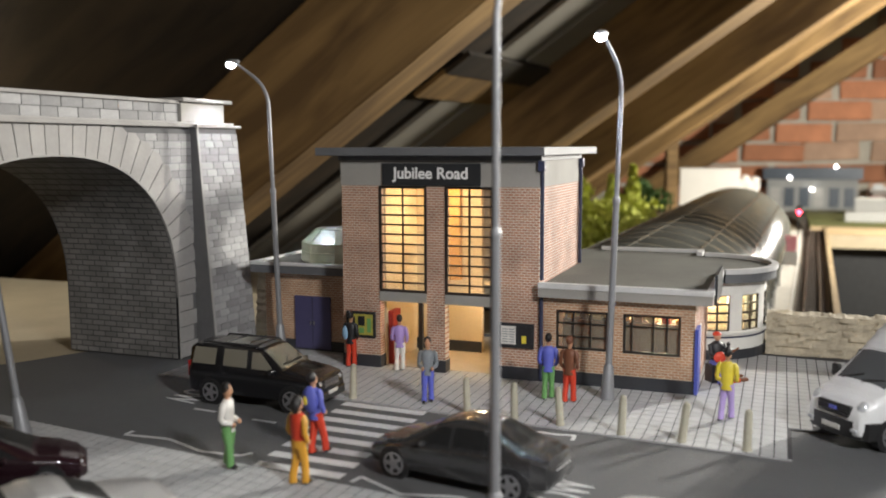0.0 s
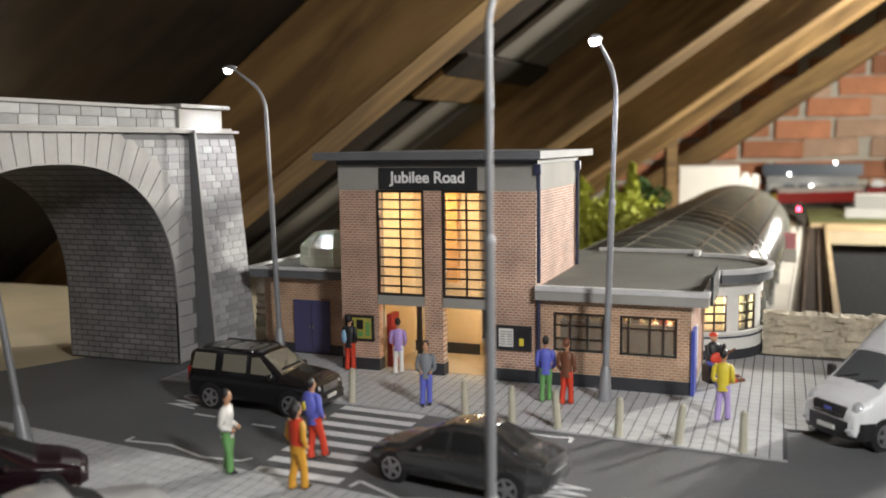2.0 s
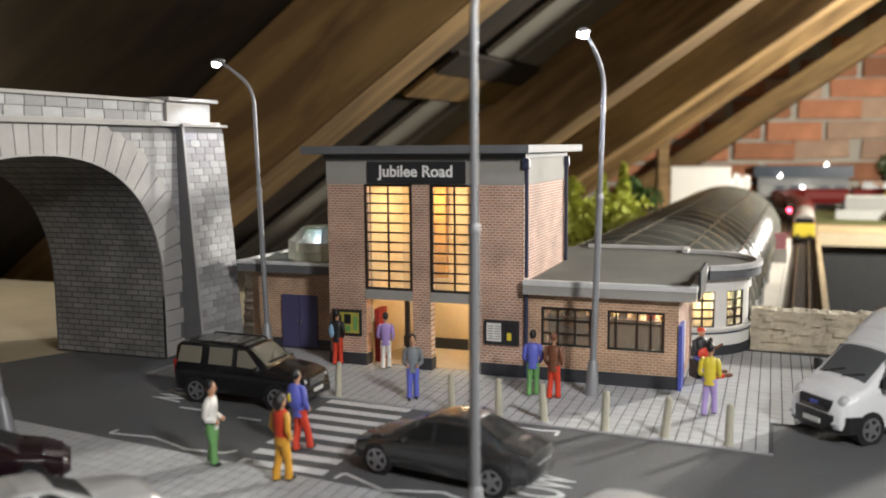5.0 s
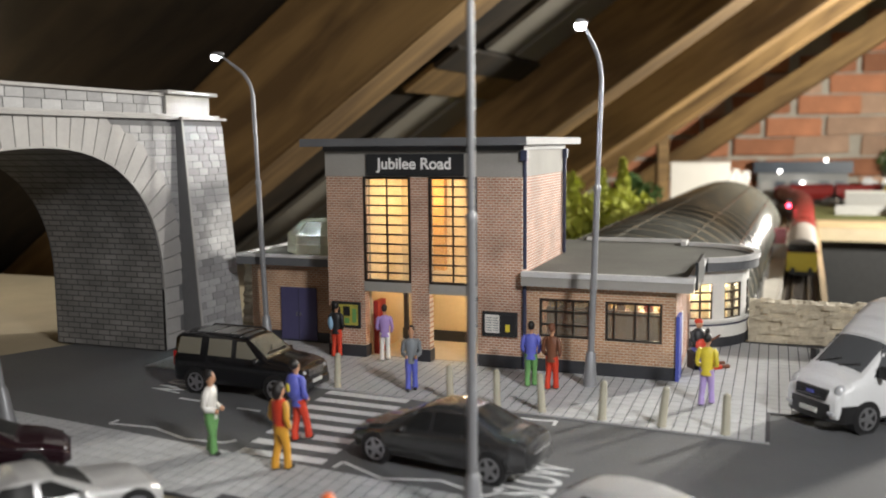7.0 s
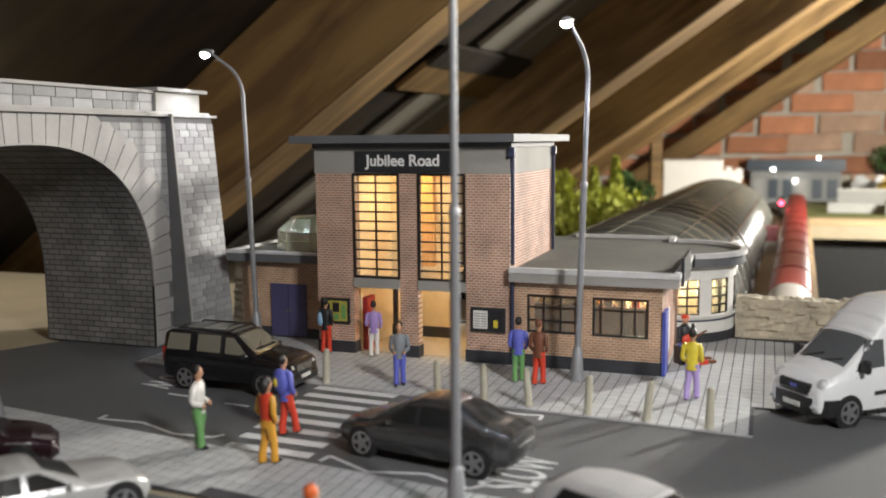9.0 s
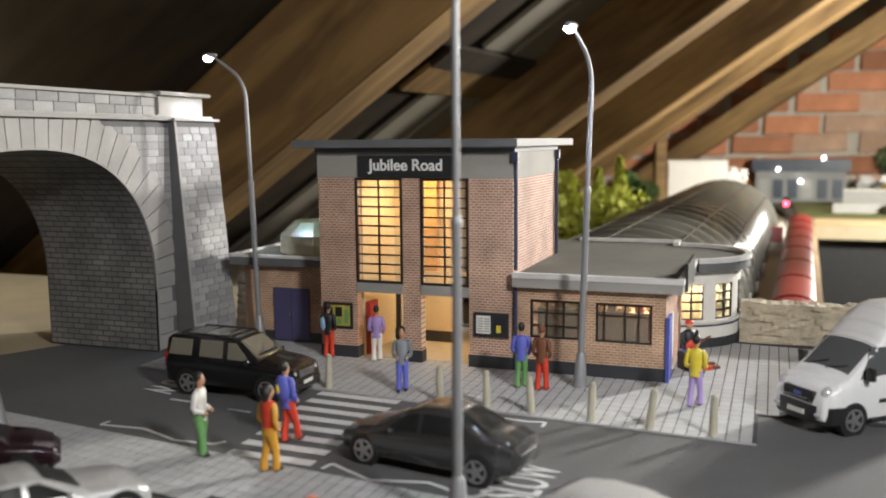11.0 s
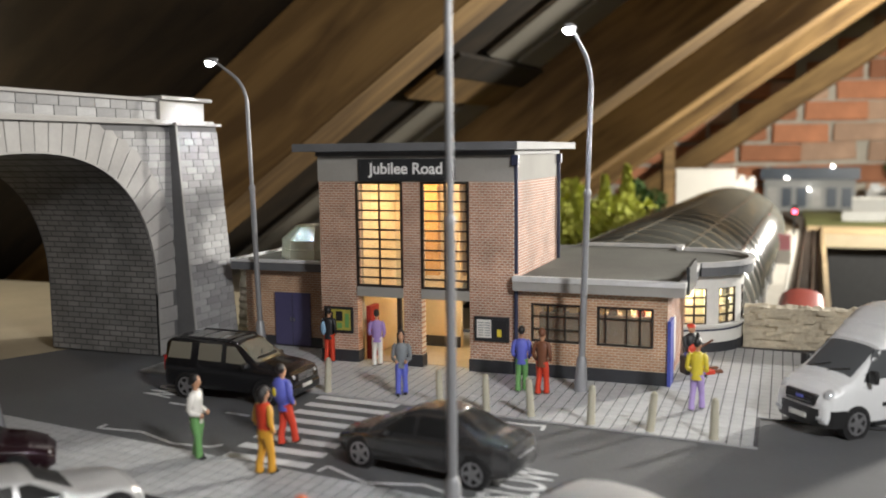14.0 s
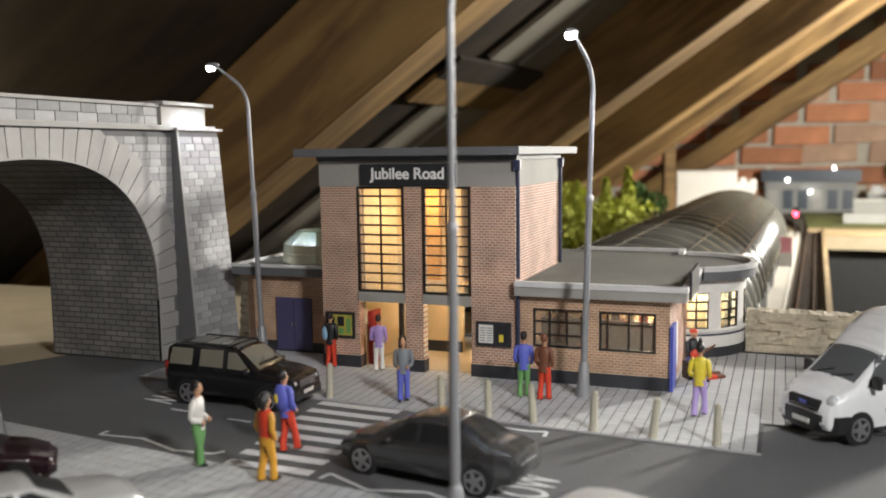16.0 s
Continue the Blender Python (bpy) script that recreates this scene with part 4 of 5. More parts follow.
for x, m, lb in ((24.5, "car_white", "tiny white van on the grey deck"), (29.2, "car_silver", "tiny silver van on the grey deck"), (33.9, "car_white", "tiny white van on the grey deck"), (38.6, "slate_blue", "tiny blue van on the grey deck"), (43.5, "car_silver", "tiny silver van on the grey deck")):
    far_van(x, M[m], lb)

# ---- street furniture ----


def street_lamp(x, y, rz, label, h=14.0, lean=(0, 0)):
    t = thing("street_lamp", x, y, 0, rz, label, "street lamp", "street lamps")
    part("base", rod([(0, 0, 0), (0, 0, 0.25), (0, 0, 1.3), (0, 0, 1.42)], [0.3, 0.27, 0.2, 0.13], 14), M["steel"], t, smooth=40)
    part("pole", rod([(0, 0, 1.3), (0, 0, 7.9)], [0.135, 0.125], 12), M["steel"], t, smooth=40)
    part("collar", rod([(0, 0, 7.85), (0, 0, 8.0), (0, 0, 8.1)], [0.15, 0.15, 0.1], 12), M["steel"], t, smooth=40)
    pts = [(0, 0, 8.0), (0, 0, h - 2.2)]
    for k in range(1, 8):
        a = radians(52 * k / 7)
        pts.append((-(1.8 - 1.8 * math.cos(a)), 0, h - 2.2 + 1.8 * math.sin(a)))
    e = pts[-1]
    pts.append((e[0] - 1.0, 0, e[2] + 0.75))
    part("arm", rod(pts, [0.095] * 2 + [0.085] * 7 + [0.05], 10), M["steel"], t, smooth=60)
    hx, hz = pts[-1][0], pts[-1][2]
    hd = part("lamp_head", ball((hx - 0.2, 0, hz + 0.06), 0.42, None, 0, (1.0, 0.45, 0.32)), M["steel"], t, smooth=60)
    part("led", ball((hx - 0.3, 0, hz - 0.06), 0.23, None, 0, (1, 0.9, 0.75)), M["led"], hd, "glowing white lamp")
    t.matrix_world = pose(x / 100, y / 100, 0, lean[0], lean[1], 0) @ pose(0, 0, 0, 0, 0, rz)
    px, py, pz = t.matrix_world @ Vector(((hx - 0.3) / 100, 0, (hz - 0.65) / 100)) * 100
    lamp("street_light", "SPOT", px, py, pz, 0.12, (0.85, 0.92, 1.0), 0.15, cone=112)
    return t


street_lamp(-9.2, 1.2, 0, "grey lit street lamp beside the purple door", 14.2, (0, -1.8))
street_lamp(7.42, -1.7, 75, "grey lit street lamp before the shop windows", 14.1, (0, 1.6))
street_lamp(7.16, -16.1, -115, "grey street lamp on the near pavement", 15.2, (0, 0))
street_lamp(-10.95, -13.4, 0, "grey street lamp by the parked cars", 14.1, (0, -9))
for x, y, tilt in ((12.9, -6.4, 1), (10.78, -6.2, 6), (8.7, -6.05, 2), (6.45, -5.75, -4), (4.7, -5.65, -1), (2.8, -5.5, -2), (-2.2, -5.1, 2)):
    b = solid("bollard", rod([(0, 0, 0), (0, 0, 0.08), (0, 0, 1.2), (0, 0, 1.36), (0, 0, 1.42)], [0.17, 0.15, 0.13, 0.11, 0.04], 10), M["bollard"], "small pale stone bollard at the kerb", "bollard", "kerb bollards", smooth=40)
    b.matrix_world = pose(x / 100, y / 100, 0, 0, tilt, 0)


# ---- vehicles ----
M["roof_panel"] = mat("grey_roof_panel", (0.14, 0.14, 0.13), 0.3)


def wheel(parent, x, y, r, w, side, spokes=5):
    wh = part("wheel", rod([(0, -w / 2, 0), (0, w / 2, 0)], r * 0.98, 20), M["tyre"], parent, at=(x, y, r), smooth=40)
    part("tyre", rod([(0, -w / 2 - 0.01, 0), (0, -w / 2 + 0.05, 0), (0, w / 2 - 0.05, 0), (0, w / 2 + 0.01, 0)], [r * 0.9, r, r, r * 0.9], 20), M["tyre"], wh, smooth=40)
    bm = rod([(0, side * (w / 2 + 0.005), 0), (0, side * (w / 2 + 0.02), 0)], [r * 0.25, r * 0.2], 10)
    for k in range(spokes):
        a = 2 * math.pi * k / spokes
        ca, sa = math.cos(a), math.sin(a)
        px, pz = -sa, ca
        q = []
        for rad, hw in ((0.12, 0.16), (0.68, 0.1)):
            for s in (-1, 1):
                q.append((ca * rad * r + px * hw * r * s, sa * rad * r + pz * hw * r * s))
        q = [q[0], q[1], q[3], q[2]]
        loft([[(u, side * (w / 2 + d), v) for u, v in q] for d in (0.0, 0.03)], bm)
    n = 20
    for k in range(n):
        a0, a1 = 2 * math.pi * k / n, 2 * math.pi * (k + 1) / n
        q = [(math.cos(a0) * r * 0.64, math.sin(a0) * r * 0.64), (math.cos(a1) * r * 0.64, math.sin(a1) * r * 0.64), (math.cos(a1) * r * 0.76, math.sin(a1) * r * 0.76), (math.cos(a0) * r * 0.76, math.sin(a0) * r * 0.76)]
        loft([[(u, side * (w / 2 + d), v) for u, v in q] for d in (0.0, 0.03)], bm)
    part("rim", bm, M["rim"], wh, "silver alloy rim")


def hull(sec):
    """Smoothed lengthwise curves of a car body from (x, sill, belt, top, half-width, half-width of the top)."""
    xs = sorted(set([p[0] for p in sec] + list(np.linspace(sec[0][0], sec[-1][0], 61))))
    cols = [np.interp(xs, [p[0] for p in sec], [p[k] for p in sec]) for k in range(1, 6)]
    out = []
    for c in cols:
        for _ in range(2):
            m = c.copy()
            m[1:-1] = 0.25 * c[:-2] + 0.5 * c[1:-1] + 0.25 * c[2:]
            c = m
        out.append(c)
    return np.array(xs), out


def car(name, x, y, rz, label, cat, m, W, sec, wheels, r, glass, sides, screen, back=None, extra=None, z=-0.043, scale=1.0, crown=0.06, lift=(0.09, 0.13)):
    """sides: bottom x0 x1, top x0 x1 of each side window; screen, back: lengthwise stretch of the front and rear glass."""
    t = thing(name, x, y, z, rz, label, cat)
    xs, cols = hull(sec)

    def half(px):
        zb, ze, zt, wb, wt = [float(np.interp(px, xs, c)) for c in cols]
        h = ze - zb
        g = max(zt - ze, 0.02)
        sh = wb * 0.955
        return [(wb * 0.84, zb), (wb * 0.96, zb + h * 0.07), (wb * 0.99, zb + h * 0.3), (wb, zb + h * 0.55), (wb * 0.99, zb + h * 0.82), (wb * 0.975, zb + h * 0.93), (sh, ze),
                (sh + (wt - sh) * 0.9, ze + g * 0.86), (wt * 0.98, ze + g * 0.94), (wt * 0.9, zt), (wt * 0.6, zt + crown * 0.7), (0.0, zt + crown)]

    def side_y(px, pz):
        hp = half(px)[5:10]
        return float(np.interp(pz, [p[1] for p in hp], [p[0] for p in hp]))

    def top_z(px, py):
        hp = half(px)[9:]
        return float(np.interp(abs(py), [p[0] for p in reversed(hp)], [p[1] for p in reversed(hp)]))

    def half_top(px):
        return float(np.interp(px, xs, cols[4])) * 0.9

    rings = []
    for px in xs:
        hp = half(px)
        rings.append([(px, a, b_) for a, b_ in hp] + [(px, -a, b_) for a, b_ in reversed(hp[:-1])])
    part("body", loft(rings), m, t, smooth=50)

    def sheet(rows, out):
        a = [[Vector(p) for p in row] for row in rows]
        bm = bmesh.new()
        loft([row + [p - out for p in reversed(row)] for row in a], bm)
        return bm

    for s in (-1, 1):
        for b0, b1, t0, t1 in sides:
            rows = []
            for k in range(9):
                u = k / 8
                row = []
                for q in range(6):
                    v = q / 5
                    px = (b0 + (b1 - b0) * u) * (1 - v) + (t0 + (t1 - t0) * u) * v
                    ze, zt = float(np.interp(px, xs, cols[1])), float(np.interp((t0 + t1) / 2, xs, cols[2]))
                    pz = ze + lift[0] + (zt - lift[1] - ze - lift[0]) * v
                    row.append((px, s * (side_y(px, pz) + 0.018), pz))
                rows.append(row)
            part("side_window", sheet(rows, Vector((0, s * 0.03, 0))), glass, t, smooth=40)
    for nm, rng, f in (("windscreen", screen, 0.94), ("rear_window", back, 0.9)):
        if rng:
            rows = [[(px, f * half_top(px) * v, top_z(px, f * half_top(px) * v) + 0.022) for v in np.linspace(-1, 1, 13)] for px in np.linspace(rng[0], rng[1], 9)]
            part(nm, sheet(rows, Vector((0, 0, 0.03))), glass, t, smooth=40)
    for wx in wheels:
        for s in (-1, 1):
            wy = float(np.interp(wx, xs, cols[3]))
            part("wheel_arch", rod([(wx, s * (wy - 0.35), r), (wx, s * (wy + 0.006), r)], r * 1.16, 24), M["black_plastic"], t, smooth=40)
            wheel(t, wx, s * (wy - 0.13), r, 0.3, s)
    if extra:
        extra(t, side_y, top_z)
    t.scale = (scale, scale, scale)
    return t


def b(t, name, m, x0, x1, y0, y1, z0, z1, bev=0.02, label=""):
    return part(name, box(x0, x1, y0, y1, z0, z1, bevel=bev), M[m], t, label)


def lens(t, name, m, c, r, sz):
    return part(name, ball(c, r, None, 0, sz, 12, 8), M[m], t, smooth=60)


def door_lines(t, side_y, lines, z0, z1):
    """Thin shut lines down the flanks."""
    for s in (-1, 1):
        for px in lines:
            part("door_gap", loft([[(px - 0.012, s * (side_y(px, zz) + d), zz) for zz in np.linspace(z0, z1, 5)] for d in (-0.02, 0.006)] + [[(px + 0.012, s * (side_y(px, zz) + d), zz) for zz in np.linspace(z0, z1, 5)] for d in (0.006, -0.02)], None, False, False), M["black_plastic"], t)


def suv_bits(t, side_y, top_z):
    for s in (-1, 1):
        part("roof_rail", rod([(-2.5, s * 0.86, 2.5), (-2.4, s * 0.86, 2.57), (0.1, s * 0.86, 2.56), (0.25, s * 0.86, 2.48)], 0.04, 8), M["black_plastic"], t)
        lens(t, "headlamp", "head_glass", (2.98, s * 0.83, 1.16), 0.2, (0.75, 0.95, 0.8))
        b(t, "wing_mirror", "car_black", 1.0, 1.18, s * 1.36 - 0.14, s * 1.36 + 0.14, 1.52, 1.76, 0.05)
        b(t, "tail_lamp", "tail", -3.16, -3.0, s * 1.02 - 0.12, s * 1.02 + 0.12, 1.1, 1.75)
        b(t, "fog_lamp", "head_glass", 3.12, 3.19, s * 0.85 - 0.1, s * 0.85 + 0.1, 0.66, 0.78, 0.03)
        for px in (-0.62, 0.62):
            b(t, "door_handle", "car_black", px - 0.14, px + 0.14, s * 1.245 - 0.03, s * 1.245 + 0.03, 1.38, 1.44, 0.01)
    b(t, "grille", "black_plastic", 2.98, 3.13, -0.6, 0.6, 1.0, 1.3)
    for k in range(4):
        b(t, "grille_bar", "rim", 3.11, 3.16, -0.58, 0.58, 1.02 + k * 0.075, 1.055 + k * 0.075, 0)
    b(t, "bumper", "car_black", 2.9, 3.2, -1.08, 1.08, 0.45, 0.86, 0.08)
    b(t, "number_plate", "plate", 3.19, 3.22, -0.36, 0.36, 0.7, 0.85, 0)
    for k in range(3):
        px = -2.3 + k * 0.95
        part("sunroof_panel", loft([[(q, yy, top_z(q, yy) + d) for yy in np.linspace(-0.72, 0.72, 9)] for q, d in ((px, -0.02), (px, 0.016), (px + 0.68, 0.016), (px + 0.68, -0.02))], None, False, False), M["roof_panel"], t)
    for s in (-1, 1):
        part("wiper", rod([(1.3, s * 0.45, top_z(1.3, 0.45) + 0.04), (1.02, s * 0.45 + 0.5, top_z(1.02, 0.8) + 0.05)], 0.018, 6), M["black_plastic"], t)
    part("dashboard", rod([(1.28, -0.7, top_z(1.28, 0.7) + 0.02), (1.28, 0.7, top_z(1.28, 0.7) + 0.02)], 0.06, 8), M["black_plastic"], t)
    door_lines(t, side_y, (-1.35, -0.08, 1.12), 0.6, 1.5)


suv_sec = [(-3.18, 0.72, 1.35, 1.85, 1.05, 0.9), (-3.1, 0.5, 1.56, 2.34, 1.17, 0.96), (-2.9, 0.42, 1.6, 2.47, 1.24, 0.99), (-1.5, 0.4, 1.6, 2.52, 1.25, 1.02), (0, 0.4, 1.58, 2.5, 1.25, 1.02), (0.5, 0.4, 1.57, 2.42, 1.25, 1.01), (1.45, 0.4, 1.53, 1.66, 1.25, 1.12), (2.5, 0.42, 1.45, 1.53, 1.23, 1.08), (2.95, 0.45, 1.36, 1.42, 1.18, 1.0), (3.1, 0.55, 1.2, 1.24, 1.08, 0.9), (3.15, 0.65, 1.0, 1.04, 1.0, 0.85)]
car("black_suv", -5.35, -6.45, -1.5, "shiny black boxy off-road car with cream interior", "car", M["car_black"], 2.5, suv_sec, (-1.95, 1.95), 0.52, M["clear_glass"], ((-2.9, -1.75, -2.8, -1.72), (-1.35, -0.2, -1.32, -0.2), (0.05, 1.12, 0.05, 0.42)), (0.55, 1.38), (-3.12, -3.0), suv_bits, scale=0.94, crown=0.04)


def sedan_bits(t, side_y, top_z):
    paint_m = t.children[0].data.materials[0]
    for s in (-1, 1):
        lens(t, "headlamp", "head_glass", (2.93, s * 0.72, 0.83), 0.2, (1.0, 0.95, 0.6))
        lens(t, "tail_lamp", "tail", (-3.1, s * 0.82, 1.1), 0.2, (0.6, 0.95, 0.62))
        part("wing_mirror", ball((0.92, s * 1.33, 1.36), 0.13, None, 0, (0.8, 1.2, 0.8)), paint_m, t, smooth=60)
        for px in (-0.95, 0.3):
            part("door_handle", box(px - 0.12, px + 0.12, s * 1.235 - 0.03, s * 1.235 + 0.03, 1.06, 1.1, bevel=0.01), paint_m, t)
    b(t, "number_plate", "plate", -3.31, -3.27, -0.38, 0.38, 0.78, 0.93, 0)
    b(t, "bumper_strip", "rim", -3.33, -3.28, -0.55, 0.55, 0.97, 1.02, 0.01)
    b(t, "grille", "black_plastic", 3.1, 3.21, -0.45, 0.45, 0.55, 0.76, 0.03)
    door_lines(t, side_y, (-1.15, 0.02, 1.25), 0.42, 1.2)


sedan_sec = [(-3.32, 0.6, 0.98, 1.08, 0.86, 0.7), (-3.2, 0.44, 1.2, 1.32, 1.02, 0.84), (-2.8, 0.36, 1.32, 1.44, 1.16, 0.92), (-2.3, 0.33, 1.34, 1.5, 1.21, 0.92), (-1.75, 0.31, 1.34, 1.77, 1.23, 0.87), (-1.15, 0.3, 1.33, 1.99, 1.25, 0.84), (-0.5, 0.3, 1.31, 2.08, 1.25, 0.84), (0.2, 0.3, 1.28, 2.03, 1.25, 0.84), (0.7, 0.3, 1.26, 1.86, 1.25, 0.86), (1.75, 0.3, 1.2, 1.32, 1.24, 1.0), (2.5, 0.33, 1.09, 1.18, 1.17, 0.92), (3.0, 0.38, 0.92, 0.99, 1.02, 0.8), (3.22, 0.5, 0.74, 0.79, 0.84, 0.65)]
sedan_sides = ((-1.62, -0.1, -1.05, -0.1), (0.06, 1.3, 0.06, 0.42))
car("graphite_saloon", 4.95, -11.75, 170, "dark graphite metallic saloon car on the street", "car", M["car_graphite"], 2.5, sedan_sec, (-2.1, 2.05), 0.49, M["car_glass"], sedan_sides, (0.6, 1.68), (-2.22, -1.22), sedan_bits, scale=0.95)
coupe_sec = [(-3.3, 0.6, 0.98, 1.08, 0.86, 0.7), (-3.15, 0.44, 1.2, 1.3, 1.02, 0.84), (-2.6, 0.36, 1.34, 1.46, 1.18, 0.92), (-2.1, 0.33, 1.36, 1.52, 1.23, 0.9), (-1.3, 0.31, 1.33, 1.8, 1.25, 0.86), (-0.6, 0.3, 1.3, 1.95, 1.25, 0.84), (0.0, 0.3, 1.28, 1.92, 1.25, 0.84), (0.4, 0.3, 1.26, 1.8, 1.25, 0.86), (1.35, 0.3, 1.22, 1.34, 1.25, 1.04), (2.3, 0.33, 1.15, 1.26, 1.23, 1.02), (2.85, 0.36, 1.06, 1.16, 1.16, 0.95), (3.08, 0.42, 0.95, 1.02, 1.05, 0.85), (3.2, 0.5, 0.78, 0.84, 0.92, 0.74)]
car("silver_car", -3.16, -20.14, 58, "bright silver metallic coupe on the near parking strip", "car", M["car_silver"], 2.5, coupe_sec, (-2.0, 2.3), 0.52, M["car_glass"], ((-1.62, -0.25, -1.0, -0.25), (-0.1, 1.0, -0.1, 0.2)), (0.35, 1.28), (-2.0, -1.2), sedan_bits, scale=0.93)
car("plum_car", -8.2, -17.95, 42, "dark plum glossy saloon on the near pavement edge", "car", M["car_plum"], 2.5, sedan_sec, (-2.05, 2.05), 0.48, M["car_glass"], sedan_sides, (0.6, 1.68), (-2.22, -1.22), sedan_bits, scale=0.96)
def hatch_bits(t, side_y, top_z):
    for s in (-1, 1):
        lens(t, "headlamp", "head_glass", (2.7, s * 0.76, 0.86), 0.2, (0.9, 0.8, 0.65))
        lens(t, "tail_lamp", "tail", (-2.88, s * 0.86, 1.2), 0.16, (0.5, 0.7, 1.3))
        part("wing_mirror", ball((0.85, s * 1.28, 1.36), 0.13, None, 0, (0.8, 1.2, 0.8)), M["car_grey"], t, smooth=60)
    door_lines(t, side_y, (-0.62, 1.1), 0.42, 1.2)
    part("bonnet_gap", loft([[(q, yy, top_z(q, yy) + d) for yy in np.linspace(-0.8, 0.8, 9)] for q, d in ((1.5, -0.02), (1.5, 0.008), (1.54, 0.008), (1.54, -0.02))], None, False, False), M["black_plastic"], t)


hatch_sec = [(-3.0, 0.6, 1.0, 1.2, 0.9, 0.72), (-2.9, 0.42, 1.3, 1.62, 1.08, 0.8), (-2.5, 0.34, 1.36, 1.86, 1.18, 0.84), (-1.6, 0.3, 1.35, 2.04, 1.22, 0.86), (-0.6, 0.3, 1.32, 2.08, 1.22, 0.86), (0.2, 0.3, 1.28, 1.98, 1.22, 0.86), (1.5, 0.3, 1.2, 1.34, 1.2, 0.98), (2.4, 0.33, 1.06, 1.16, 1.12, 0.9), (2.85, 0.4, 0.9, 0.96, 0.98, 0.78), (3.0, 0.5, 0.74, 0.78, 0.84, 0.66)]
car("grey_car", 12.2, -17.5, -25, "pale grey hatchback on the near street", "car", M["car_grey"], 2.4, hatch_sec, (-2.0, 1.95), 0.46, M["car_glass"], ((-2.2, -0.7, -1.9, -0.7), (-0.55, 1.05, -0.55, 0.25)), (0.35, 1.45), (-2.85, -2.4), hatch_bits, scale=0.92)


def van_bits(t, side_y, top_z):
    for s in (-1, 1):
        lens(t, "headlamp", "head_glass", (3.12, s * 0.98, 1.4), 0.27, (0.85, 0.75, 1.0))
        b(t, "wing_mirror", "black_plastic", 1.72, 1.92, s * 1.55 - 0.16, s * 1.55 + 0.16, 1.85, 2.3, 0.06)
        b(t, "mirror_arm", "black_plastic", 1.76, 1.84, s * 1.36 - 0.08, s * 1.36 + 0.08, 1.86, 1.94, 0)
        b(t, "fog_lamp", "head_glass", 3.47, 3.55, s * 0.95 - 0.13, s * 0.95 + 0.13, 0.66, 0.78, 0.03)
        b(t, "side_moulding", "black_plastic", -3.2, 1.2, s * 1.36 - 0.04, s * 1.36 + 0.04, 1.0, 1.14, 0.02)
    b(t, "grille", "black_plastic", 3.2, 3.46, -0.72, 0.72, 1.0, 1.46, 0.05)
    for k in range(3):
        b(t, "grille_bar", "black_plastic", 3.45, 3.49, -0.66, 0.66, 1.08 + k * 0.12, 1.12 + k * 0.12, 0.01)
    part("bumper", loft([[(xx, yy, zz) for xx, yy in ((2.75, 1.37), (3.2, 1.3), (3.45, 0.95), (3.56, 0.0), (3.45, -0.95), (3.2, -1.3), (2.75, -1.37), (2.75, 0))] for zz in (0.42, 0.5, 0.9, 1.0)]), M["black_plastic"], t, smooth=40)
    b(t, "number_plate", "plate", 3.54, 3.58, -0.38, 0.38, 0.62, 0.78, 0)
    b(t, "badge", "f_blue", 3.485, 3.51, -0.16, 0.16, 1.24, 1.35, 0)
    for y0 in (-0.75, 0.1):
        part("wiper", rod([(2.36, y0, top_z(2.36, y0) + 0.05), (2.1, y0 + 0.7, top_z(2.1, y0 + 0.7) + 0.05)], 0.03, 6), M["black_plastic"], t)
    door_lines(t, side_y, (0.62, 2.0), 0.6, 1.7)


van_sec = [(-3.5, 0.5, 1.75, 3.5, 1.28, 0.95), (-3.42, 0.42, 1.85, 3.95, 1.34, 1.02), (-3.2, 0.4, 1.88, 4.1, 1.37, 1.05), (-0.6, 0.4, 1.88, 4.08, 1.37, 1.05), (0.0, 0.4, 1.87, 3.92, 1.37, 1.06), (0.55, 0.4, 1.86, 3.5, 1.37, 1.1), (0.95, 0.4, 1.86, 3.08, 1.37, 1.14), (1.15, 0.4, 1.85, 2.9, 1.37, 1.15), (2.38, 0.42, 1.75, 1.92, 1.35, 1.2), (2.9, 0.44, 1.6, 1.74, 1.31, 1.1), (3.25, 0.46, 1.42, 1.53, 1.22, 1.0), (3.42, 0.5, 1.2, 1.26, 1.12, 0.95), (3.46, 0.55, 1.05, 1.1, 1.08, 0.9)]
car("white_van", 18.15, -2.2, -138, "white high-roofed panel van with black bumper", "van", M["car_white"], 2.75, van_sec, (-2.2, 2.3), 0.52, M["van_glass"], ((0.72, 1.98, 0.72, 1.32),), (1.2, 2.3), None, van_bits, crown=0.1)

# ---- figures ----


